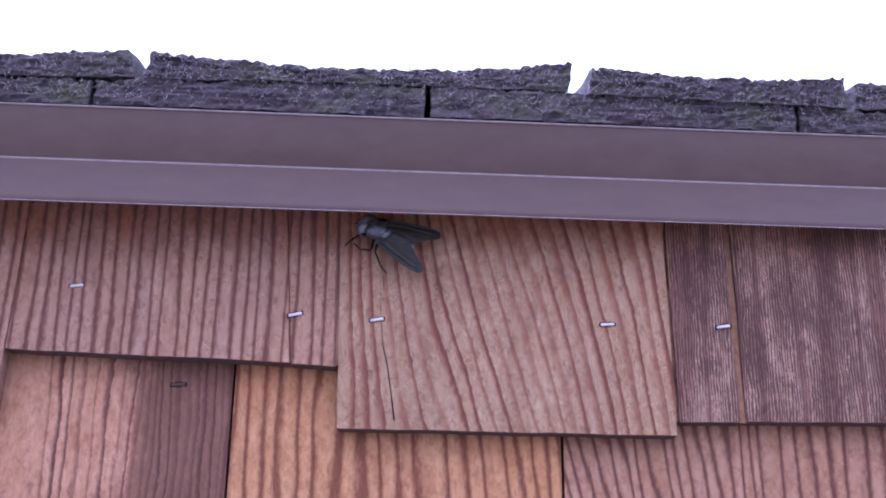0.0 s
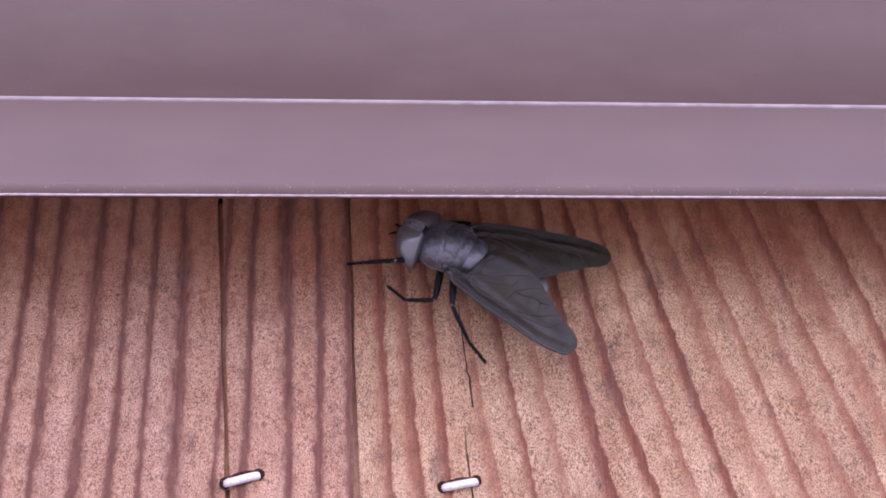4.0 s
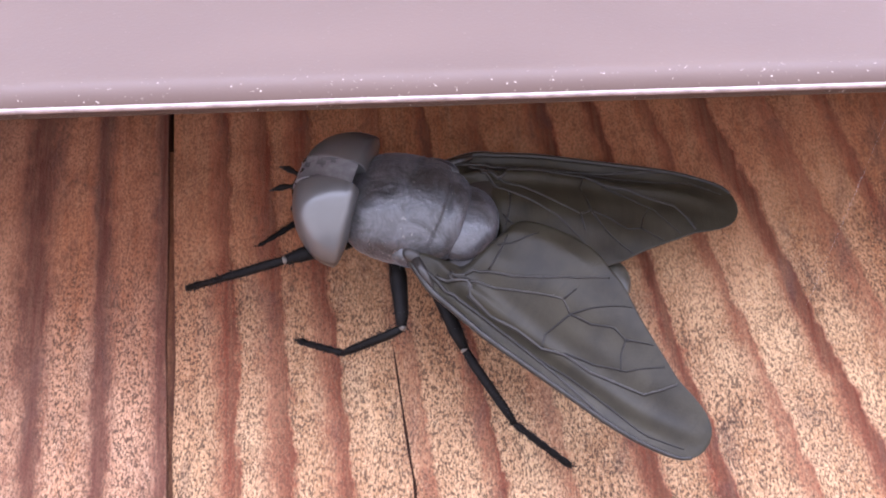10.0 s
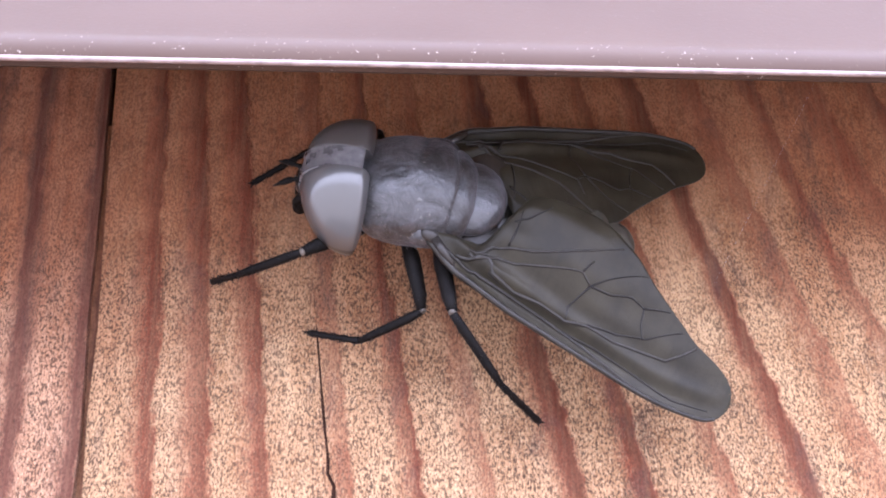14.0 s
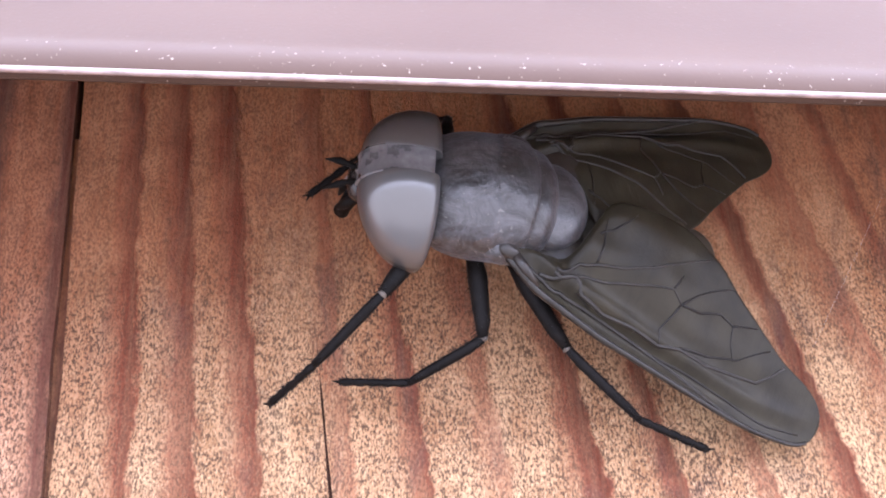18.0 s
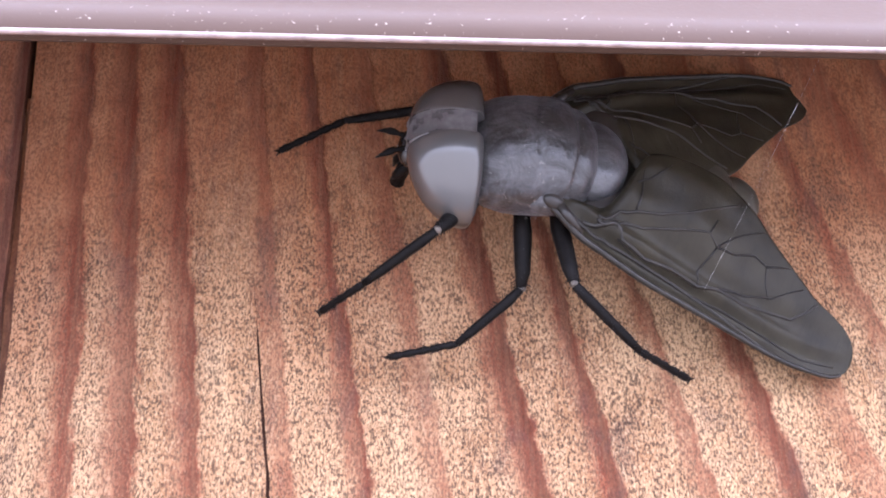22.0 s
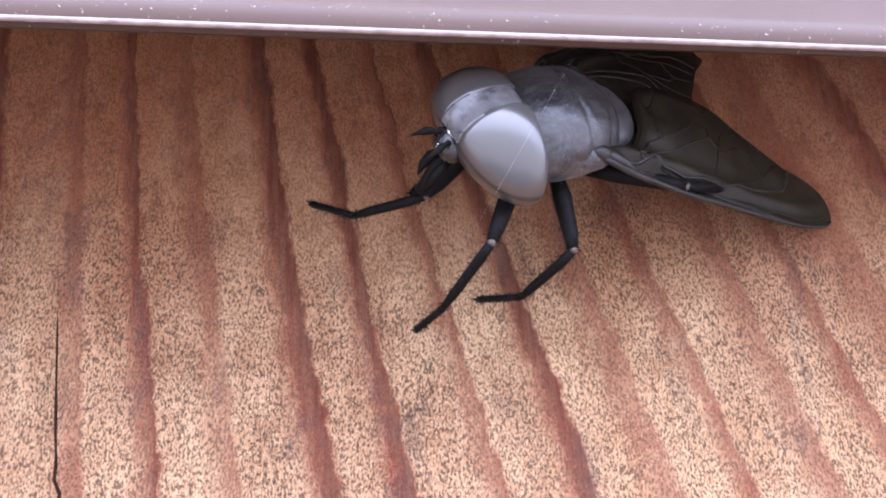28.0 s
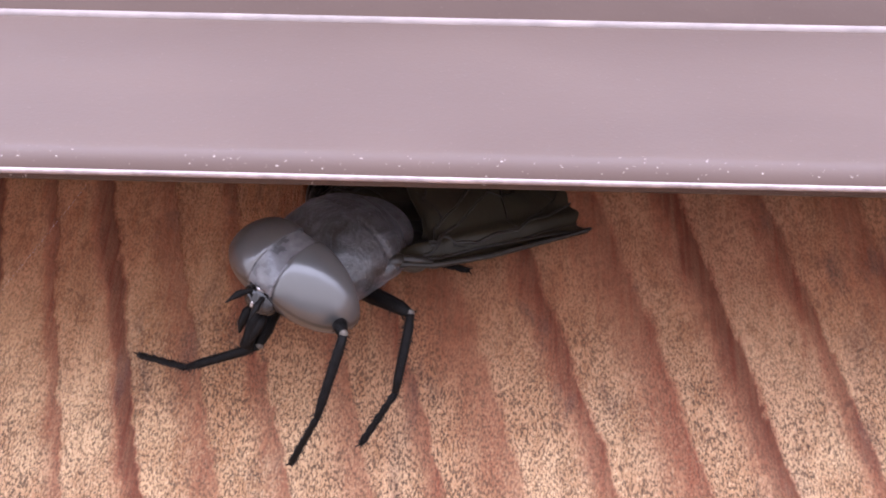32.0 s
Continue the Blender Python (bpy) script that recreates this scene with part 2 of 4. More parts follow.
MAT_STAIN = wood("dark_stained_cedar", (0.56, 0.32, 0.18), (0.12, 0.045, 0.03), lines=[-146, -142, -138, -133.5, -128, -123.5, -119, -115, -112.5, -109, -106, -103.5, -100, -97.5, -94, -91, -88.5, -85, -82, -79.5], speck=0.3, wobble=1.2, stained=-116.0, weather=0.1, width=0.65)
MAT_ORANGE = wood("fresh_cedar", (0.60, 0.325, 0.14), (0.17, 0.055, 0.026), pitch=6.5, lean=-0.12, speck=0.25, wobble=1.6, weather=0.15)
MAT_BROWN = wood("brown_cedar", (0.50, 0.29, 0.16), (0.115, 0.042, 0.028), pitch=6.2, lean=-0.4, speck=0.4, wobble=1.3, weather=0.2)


def make_metal():
    n = Nodes("brown_painted_metal")
    co = n.add("ShaderNodeTexCoord").outputs["Object"]
    xyz = n.add("ShaderNodeSeparateXYZ", Vector=co)
    dirt = n.noise(n.stretched(co, 70, 70, 160), 1.0, 4)
    dust = n.noise(n.stretched(co, 3600, 3600, 3600), 1.0, 1.5)
    low = n.ramp(n.math("MULTIPLY", xyz.outputs[2], 25.0), [(0.265, 1.0), (0.32, 0.10)])
    col = n.mix(n.ramp(dirt, [(0.35, 0.0), (0.75, 1.0)]), (0.066, 0.041, 0.030), (0.078, 0.050, 0.037))
    col = n.mix(n.math("MULTIPLY", n.ramp(dust, [(0.70, 0.0), (0.75, 1.0)]), n.math("MULTIPLY", low, 0.55)), col, (0.42, 0.36, 0.32))
    n.bump(n.math("MULTIPLY_ADD", dirt, 0.6, n.math("MULTIPLY", dust, 0.2)), 0.08, 0.0004)
    return n.base(col, n.math("MULTIPLY_ADD", dirt, 0.18, 0.34), Specular_IOR_Level=0.10, Coat_Weight=0.0, Coat_Roughness=0.3)


def make_shake():
    n = Nodes("mossy_weathered_shake")
    co = n.add("ShaderNodeTexCoord").outputs["Object"]
    fine = n.noise(n.stretched(co, 420, 420, 420), 1.0, 4, 0.7)
    layer = n.noise(n.stretched(co, 60, 60, 700), 1.0, 3)
    moss = n.noise(n.stretched(co, 45, 45, 90), 1.0, 4)
    col = n.mix(n.ramp(layer, [(0.35, 0.0), (0.65, 1.0)]), (0.022, 0.016, 0.018), (0.085, 0.062, 0.060))
    col = n.mix(n.math("MULTIPLY", n.ramp(moss, [(0.5, 0.0), (0.7, 1.0)]), 0.6), col, (0.075, 0.085, 0.035))
    col = n.mix(n.ramp(fine, [(0.56, 0.0), (0.72, 0.7)]), col, (0.22, 0.19, 0.18))
    n.bump(n.math("MULTIPLY_ADD", layer, 0.6, fine), 0.9, 0.0015)
    return n.base(col, 0.9)


def make_plain(name, color, rough, metal=0.0, scale=900, amount=0.35, bump=0.3, depth=0.0001, **more):
    n = Nodes(name)
    co = n.add("ShaderNodeTexCoord").outputs["Object"]
    f = n.noise(n.stretched(co, scale, scale, scale), 1.0, 4, 0.6)
    col = n.mix(n.ramp(f, [(0.3, 0.0), (0.7, 1.0)]), tuple(c * (1 - amount) for c in color), tuple(min(1, c * (1 + amount)) for c in color))
    n.bump(f, bump, depth)
    return n.base(col, n.math("MULTIPLY_ADD", f, 0.15, rough - 0.07), Metallic=metal, **more)


def make_thorax():
    n = Nodes("dusted_black_cuticle")
    co = n.add("ShaderNodeTexCoord").outputs["Object"]
    dust = n.noise(n.stretched(co, 420, 560, 420), 1.0, 6, 0.75, 0.8)
    fine = n.noise(n.stretched(co, 3500, 3500, 3500), 1.0, 2)
    lines = n.add("ShaderNodeTexVoronoi", Vector=n.stretched(co, 420, 420, 420), Scale=1.0)
    col = n.mix(n.ramp(dust, [(0.40, 0.0), (0.64, 1.0)]), (0.011, 0.0102, 0.0093), (0.078, 0.078, 0.083))
    col = n.mix(n.ramp(fine, [(0.68, 0.0), (0.74, 0.5)]), col, (0.20, 0.195, 0.18))
    dust = n.math("ADD", dust, n.math("MULTIPLY", lines.outputs["Distance"], 0.5))
    n.bump(n.math("MULTIPLY_ADD", dust, 0.7, n.math("MULTIPLY", fine, 0.4)), 0.6, 0.0003)
    return n.base(col, n.math("MULTIPLY_ADD", fine, 0.2, 0.3), Coat_Weight=0.6, Coat_Roughness=0.2, Sheen_Weight=0.15, Sheen_Roughness=0.4, Sheen_Tint=(0.9, 0.9, 1.0, 1))


def make_wing():
    n = Nodes("smoky_wing_membrane")
    co = n.add("ShaderNodeTexCoord").outputs["Object"]
    f = n.noise(n.stretched(co, 420, 420, 420), 1.0, 4)
    ripple = n.noise(n.stretched(co, 2600, 420, 300), 1.0, 3, 0.6)
    fine = n.noise(n.stretched(co, 7000, 7000, 7000), 1.0, 2)
    col = n.mix(n.ramp(f, [(0.3, 0.0), (0.7, 1.0)]), (0.015, 0.0125, 0.0075), (0.033, 0.0283, 0.0172))
    col = n.mix(n.math("MULTIPLY", n.ramp(ripple, [(0.55, 0.0), (0.75, 1.0)]), 0.4), col, (0.010, 0.008, 0.006))
    n.bump(n.math("ADD", n.math("MULTIPLY", ripple, 0.8), n.math("MULTIPLY_ADD", fine, 0.25, f)), 0.3, 0.00014)
    return n.base(col, n.math("MULTIPLY_ADD", fine, 0.15, 0.34), Specular_IOR_Level=0.2)


def make_eye():
    """Pale satin grey above, a fine dark line across, darker below it."""
    n = Nodes("grey_compound_eye")
    co = n.add("ShaderNodeTexCoord").outputs["Object"]
    xyz = n.add("ShaderNodeSeparateXYZ", Vector=co)
    f = n.noise(n.stretched(co, 260, 260, 260), 1.0, 3)
    level = n.math("MULTIPLY_ADD", n.math("ABSOLUTE", xyz.outputs[1]), 0.30, xyz.outputs[2])
    level = n.math("MULTIPLY_ADD", level, 1000.0, n.math("MULTIPLY_ADD", f, 0.3, -0.15))
    col = n.ramp(n.math("MULTIPLY_ADD", level, 0.2, 0.5), [(0.38, (0.040, 0.037, 0.034)), (0.57, (0.072, 0.068, 0.063)), (0.61, (0.082, 0.078, 0.073)), (0.63, (0.034, 0.031, 0.028)), (0.67, (0.034, 0.031, 0.028)), (0.70, (0.078, 0.075, 0.072)), (0.95, (0.098, 0.095, 0.092))])
    n.bump(f, 0.03, 0.0001)
    return n.base(col, n.math("MULTIPLY_ADD", f, 0.1, 0.27), Metallic=0.35, Coat_Weight=1.0, Coat_Roughness=0.12)


MAT_METAL, MAT_SHAKE, MAT_THORAX, MAT_WING = make_metal(), make_shake(), make_thorax(), make_wing()
MAT_EYE = make_eye()
MAT_FACE = make_plain("glossy_black_face", (0.020, 0.018, 0.017), 0.16, scale=1300, amount=0.5, bump=0.6, Specular_IOR_Level=0.6)
MAT_BASE = make_plain("brown_wing_root", (0.022, 0.018, 0.014), 0.38, scale=900, amount=0.5, bump=0.5)
MAT_DARK = make_plain("black_cuticle", (0.0075, 0.0065, 0.006), 0.55, scale=1500, bump=0.3, Specular_IOR_Level=0.09)
MAT_SILVER = make_plain("silvery_cuticle", (0.50, 0.49, 0.49), 0.18, metal=0.6, scale=1500, amount=0.3, bump=0.3)
MAT_HAIR = make_plain("pale_hair", (0.26, 0.24, 0.21), 0.5, scale=800, bump=0.1)
MAT_KNEE = make_plain("pale_knee", (0.085, 0.07, 0.055), 0.4, scale=1500, bump=0.2)
MAT_VEIN = make_plain("brown_wing_vein", (0.010, 0.008, 0.006), 0.36, scale=1500, bump=0.2, Specular_IOR_Level=0.28)
MAT_COSTA = make_plain("grey_brown_leading_vein", (0.024, 0.021, 0.017), 0.3, scale=1500, bump=0.2, Specular_IOR_Level=0.3)
MAT_FRONS = make_plain("silvery_face_dusting", (0.11, 0.107, 0.11), 0.28, scale=900, amount=0.6, bump=0.6, Coat_Weight=0.4, Coat_Roughness=0.2)
MAT_ABDOMEN = make_plain("olive_grey_abdomen", (0.045, 0.043, 0.032), 0.36, scale=800, Coat_Weight=0.5, Coat_Roughness=0.25)
MAT_STEEL = make_plain("galvanised_staple", (0.62, 0.57, 0.52), 0.5, metal=0.5, scale=1200, amount=0.25, bump=0.2)
MAT_RUST = make_plain("rusty_staple", (0.10, 0.06, 0.05), 0.6, metal=0.5, scale=1200)
MAT_HOLE = make_plain("dark_split_wood", (0.026, 0.013, 0.009), 0.95, scale=700, Specular_IOR_Level=0.03)
# end grain of the butts, darkened to carry the shade under them
MAT_END = make_plain("shade_dark_end_grain", (0.085, 0.046, 0.036), 0.9, scale=500, amount=0.5)
MAT_SHEATH = make_plain("dark_wall_sheathing", (0.06, 0.045, 0.04), 0.9, scale=60)
# pale colour that paints the bright highlight on the hem
MAT_LIP = make_plain("pale_hem_highlight", (0.29, 0.22, 0.20), 0.42, scale=900, amount=0.35, bump=0.3, Specular_IOR_Level=0.7)
# brown lightened to paint the light caught on bead and top bend
MAT_BEAD = make_plain("highlight_pale_brown", (0.20, 0.16, 0.14), 0.45, scale=300, amount=0.2, bump=0.1, Specular_IOR_Level=0.2)
MAT_MOSS = make_plain("dry_grey_moss", (0.27, 0.24, 0.22), 0.9, scale=160, amount=0.6, bump=0.2)
# pale reflector, added to bounce light under the flashing
MAT_BOUNCE = make_plain("pale_bounce_sheet", (0.70, 0.70, 0.69), 0.5, scale=120, amount=0.2, bump=0.1)
MAT_SILK = make_plain("spider_silk", (0.5, 0.48, 0.46), 0.4, scale=500)
MAT_LAWN = make_plain("grey_gravel", (0.14, 0.131, 0.118), 0.95, scale=3.0, amount=0.3, bump=0.4, depth=0.02)


# ---------------------------------------------------------------- mesh tools
def mesh_of(name, bm, material, smooth=False):
    me = bpy.data.meshes.new(name)
    bm.normal_update()
    bm.to_mesh(me)
    bm.free()
    me.materials.append(material)
    if smooth:
        for p in me.polygons:
            p.use_smooth = True
    return me


def part(name, bm, material, parent, label="", smooth=True):
    ob = new(name, mesh_of(name, bm, material, smooth))
    ob.parent = parent
    if label:
        ob["label"] = label
    return ob


def thing(name, bm, material, smooth=False):
    return new(name, mesh_of(name, bm, material, smooth))


def ellipsoid(bm, centre, radii, turn=None, seg=24, rings=16, shape=None):
    got = bmesh.ops.create_uvsphere(bm, u_segments=seg, v_segments=rings, radius=1.0)["verts"]
    m = (turn or Matrix()).to_3x3()
    for v in got:
        p = Vector([c * r for c, r in zip(v.co, radii)])
        if shape:
            p = shape(p)
        v.co = (m @ p + Vector(centre)) * MM
    return got


def tube(bm, points, radii, seg=8, closed=True):
    """A round tube along points (millimetres), with a radius at each."""
    pts = [Vector(p) for p in points]
    rings = []
    side = None
    for i, p in enumerate(pts):
        ahead = (pts[min(i + 1, len(pts) - 1)] - pts[max(i - 1, 0)]).normalized()
        if side is None:
            side = ahead.orthogonal().normalized()
        side = (side - ahead * side.dot(ahead)).normalized()
        up = ahead.cross(side)
        rings.append([bm.verts.new((p + (side * math.cos(a) + up * math.sin(a)) * radii[i]) * MM) for a in [2 * math.pi * k / seg for k in range(seg)]])
    for a, b in zip(rings, rings[1:]):
        for k in range(seg):
            bm.faces.new((a[k], a[(k + 1) % seg], b[(k + 1) % seg], b[k]))
    if closed:
        bm.faces.new(rings[0][::-1])
        bm.faces.new(rings[-1])
    return rings


def empty(name, m=None):
    ob = new(name)
    ob.empty_display_size = 0.01
    if m is not None:
        ob.matrix_world = m
    return ob


# ---------------------------------------------------------------- wall
def shingle_mesh(x0, x1, bottom, top, butt, seed, y_low=0.0, y_high=4.0, lean0=0.0, lean1=0.0):
    """A tapered cedar shingle: bottom = heights of the butt's two corners; its face leans in from y_low at the butt to y_high at the top."""
    rnd = random.Random(seed)
    bm = bmesh.new()
    nx, nz = max(6, int((x1 - x0) / 5)), 14
    front, back = [], []
    for j in range(nz + 1):
        f = j / nz
        rf, rb = [], []
        for i in range(nx + 1):
            u = i / nx
            zb = bottom[0] + (bottom[1] - bottom[0]) * u + (rnd.uniform(-0.15, 0.15) if j == 0 else 0)
            zz = zb + (top - zb) * f
            xx = (x0 + lean0 * f) * (1 - u) + (x1 + lean1 * f) * u
            xx += 0.25 * noise.noise((0.09 * zz, seed * 3.1, u * 2)) * (1 if i in (0, nx) else 0)
            wave = 0.35 * noise.noise((xx * 0.05, zz * 0.02, seed * 1.7))
            yy = y_low + (y_high - y_low) * f + wave
            edge = 0.5 if (i in (0, nx) or j == 0) else 0.0
            rf.append(bm.verts.new((xx * MM, (yy + edge) * MM, zz * MM)))
            rb.append(bm.verts.new((xx * MM, (y_low + butt * (1 - 0.75 * f) + (y_high - y_low) * f) * MM, zz * MM)))
        front.append(rf)
        back.append(rb)
    for j in range(nz):
        for i in range(nx):
            bm.faces.new((front[j][i], front[j][i + 1], front[j + 1][i + 1], front[j + 1][i]))
            bm.faces.new((back[j][i + 1], back[j][i], back[j + 1][i], back[j + 1][i + 1]))
        bm.faces.new((front[j + 1][0], back[j + 1][0], back[j][0], front[j][0]))
        bm.faces.new((front[j][nx], back[j][nx], back[j + 1][nx], front[j + 1][nx]))
    for i in range(nx):
        # underside of the butt: its shade comes from the dark second material
        bm.faces.new((front[0][i + 1], front[0][i], back[0][i], back[0][i + 1])).material_index = 1
        bm.faces.new((front[nz][i], front[nz][i + 1], back[nz][i + 1], back[nz][i]))
    return bm


def build_wall():
    bm = bmesh.new()
    bmesh.ops.create_cube(bm, size=1.0)
    for v in bm.verts:
        v.co = (v.co.x * 6.0, v.co.y * 0.12 + 0.081, v.co.z * 2.66 - 1.28)
    wall = tagged(thing("wall_north", bm, MAT_SHEATH), "shingle-clad wall of reddish weathered cedar under a roof edge", "wall", kind="structure")

    def shingle(x0, x1, bottom, material, label="", top=30.0, butt=8.0, y_low=0.0, y_high=2.0, lean0=0.0, lean1=0.0):
        shingle.seed += 1
        ob = part("shingle", shingle_mesh(x0, x1, bottom, top, butt, shingle.seed, y_low, y_high, lean0, lean1), material, wall, label, smooth=False)
        ob.data.materials.append(MAT_END)
        return ob

    shingle.seed = 0
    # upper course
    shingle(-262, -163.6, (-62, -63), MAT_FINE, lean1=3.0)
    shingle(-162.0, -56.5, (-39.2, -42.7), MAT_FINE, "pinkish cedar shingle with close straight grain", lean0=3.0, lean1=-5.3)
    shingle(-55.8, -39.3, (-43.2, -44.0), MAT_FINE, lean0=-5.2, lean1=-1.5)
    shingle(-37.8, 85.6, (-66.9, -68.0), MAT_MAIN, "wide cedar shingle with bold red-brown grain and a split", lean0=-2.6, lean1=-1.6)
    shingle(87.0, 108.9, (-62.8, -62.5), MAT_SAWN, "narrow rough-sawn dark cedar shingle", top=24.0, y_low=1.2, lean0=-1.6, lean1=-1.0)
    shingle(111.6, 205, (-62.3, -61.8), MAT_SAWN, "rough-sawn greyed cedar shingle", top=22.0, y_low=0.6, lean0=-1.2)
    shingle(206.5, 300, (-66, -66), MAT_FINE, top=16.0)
    # the under-layer that shows in the joints
    for x0, x1, z in ((-176, -150, -38.5), (-66, -50, -42.4), (-50, -30, -43.4), (80, 98, -62.4), (98, 120, -62.2)):
        shingle(x0, x1, (z, z), MAT_BROWN, butt=3.0, y_low=1.3 if x0 < 0 else 3.2, y_high=3.0 if x0 < 0 else 4.8, top=20.0)
    # next course down, showing under the butts of the first
    low = dict(top=22.0, butt=8.0, y_low=6.0, y_high=11.0)
    shingle(-290, -168, (-180, -181), MAT_FINE, **low)
    shingle(-166.5, -78.4, (-176, -177), MAT_STAIN, "cedar shingle with a dark brown stain across half", **low)
    shingle(-77.4, 44.2, (-183, -182), MAT_ORANGE, "fresh orange cedar shingle with wavy grain", **low)
    shingle(45.2, 165, (-179, -180), MAT_BROWN, "brown cedar shingle with slanting grain", **low)
    shingle(167, 300, (-177, -176), MAT_ORANGE, **low)
    # far courses below the view close the wall
    rnd = random.Random(4)
    for c in range(3):
        x = -420 - 30 * c
        while x < 400:
            w = min(rnd.uniform(70, 150), 400 - x)
            if 400 - x - w < 40:
                w = 400 - x
            shingle(x, x + w - 1.5, (-300 - 118 * c, -300 - 118 * c + rnd.uniform(-4, 4)), rnd.choice((MAT_FINE, MAT_BROWN, MAT_ORANGE)), top=-150 - 118 * c, butt=8, y_low=12.0 - 5 * (c % 2), y_high=16.0)
            x += w
    # the rest of the wall, out of sight to both sides and below
    verts, faces = [], []
    for c in range(21):
        gap = ((-262, 300), (-290, 300), (-420, 400), (-450, 400), (-480, 400))[c] if c < 5 else (0, 0)
        bottom, top = -65 - 118 * c, min(20, 90 - 118 * c)
        for lo, hi in ((-3000, gap[0]), (gap[1], 3000)):
            x = lo
            while x < hi - 1:
                w = min(rnd.uniform(70, 160), hi - x)
                k, y, drop = len(verts), rnd.uniform(0, 1.5), rnd.uniform(-3, 3)
                for px in (x, x + w - 1.6):
                    verts += [(px * MM, y * MM, (bottom + drop) * MM), (px * MM, (y + 14) * MM, (bottom + drop) * MM), (px * MM, (y + 11) * MM, top * MM), (px * MM, (y + 16) * MM, top * MM)]
                faces += [(k, k + 4, k + 6, k + 2), (k, k + 1, k + 5, k + 4), (k, k + 2, k + 3, k + 1), (k + 4, k + 5, k + 7, k + 6), (k + 2, k + 6, k + 7, k + 3), (k + 1, k + 3, k + 7, k + 5)]
                x += w
    me = bpy.data.meshes.new("shingle_cladding")
    me.from_pydata(verts, [], faces)
    me.materials.append(MAT_FINE)
    rest = new("shingle_cladding", me)
    rest.parent = wall
    rest["kind"] = "stuff"
    # the split in the wide shingle
    for line in ([(-25.5, 9), (-25.2, 4), (-24.6, -3), (-24.2, -7.5), (-23.7, -11), (-23.3, -15.9)], [(-24.0, -12), (-24.7, -16), (-24.6, -21), (-24.0, -27), (-23.1, -36), (-21.2, -44), (-19.6, -54), (-17.8, -67)]):
        bm = bmesh.new()
        pts, rad = [], []
        for (x0, z0), (x1, z1) in zip(line, line[1:]):
            for k in range(4):
                f = k / 4
                x, z = 1.1 + x0 + (x1 - x0) * f + 0.25 * noise.noise((z0 + k, 1, 2)), z0 + (z1 - z0) * f
                face = 2.0 * (z + 67.4) / 97.4 + 0.35 * noise.noise((x * 0.05, z * 0.02, 4 * 1.7))
                pts.append((x, face + 0.06, z))
                rad.append(0.7 * (1 + 0.5 * noise.noise((z * 0.6, 7, k))) * (0.05 + 0.16 * min(1, len(rad) / 12) + 0.22 * max(0.0, min(1.0, (-20 - z0) / 40))))
        tube(bm, pts, rad, 8)
        part("crack", bm, MAT_HOLE, wall, "thin dark split along the grain")
    return wall


def staple_bm(width=4.6, lean=0.0):
    bm = bmesh.new()
    w = width / 2
    tube(bm, [(-w, 3.0, 0), (-w, -0.05, 0), (-w + 0.35, -0.45, 0), (w - 0.35, -0.45, 0), (w, -0.05, 0), (w, 3.0, 0)], [0.55] * 6, 8)
    for v in bm.verts:
        v.co.z *= 1.15
    return bm


def build_staples():
    places = [(-138.4, -14.4, 8, 0.65), (-55.3, -24.5, 13, 0.5), (-24.6, -26.0, 9, 0.75), (61.7, -26.6, 3, 0.75), (105.2, -26.6, 8, 1.35), (-98.5, -50.0, 4, 8.9)]
    for x, z, turn, depth in places:
        bright = depth < 5
        ob = thing("staple", staple_bm(), MAT_STEEL if bright else MAT_RUST, True)
        ob.matrix_world = pose(x * MM, depth * MM, z * MM, 0, -turn, 0)
        # dark ovals paint the shade of the recess round the wire
        for s in (-1, 1):
            bm = bmesh.new()
            ellipsoid(bm, (s * 2.4, 0.05, 0.15), (0.85, 0.35, 0.9), None, 12, 8)
            part("dent", bm, MAT_HOLE, ob, "dent round the staple's leg, its shade put in as dark colour")
        bm = bmesh.new()
        ellipsoid(bm, (0, 0.12, 0.25), (2.7, 0.3, 0.95), None, 16, 8)
        part("slot", bm, MAT_HOLE, ob, "slot behind the wire, its shade put in as dark colour")
        tagged(ob, "bright galvanised staple driven into a cedar shingle" if bright else "dark rusty staple in the lower shingle", "staple", group="shingle staples")


# ---------------------------------------------------------------- roof edge
SKEW = math.atan(0.055)


def along(x, y, z):
    """Places the roof edge, which runs slightly askew to the wall."""
    lag = min(300.0, max(-300.0, x))
    return Vector((x * math.cos(SKEW) - y * math.sin(SKEW), lag * math.sin(SKEW) + y * math.cos(SKEW), z)) * MM


RUN = [-3000, -2200, -1500, -900, -600] + [-420 + 14 * i for i in range(61)] + [600, 900, 1500, 2200, 3000]


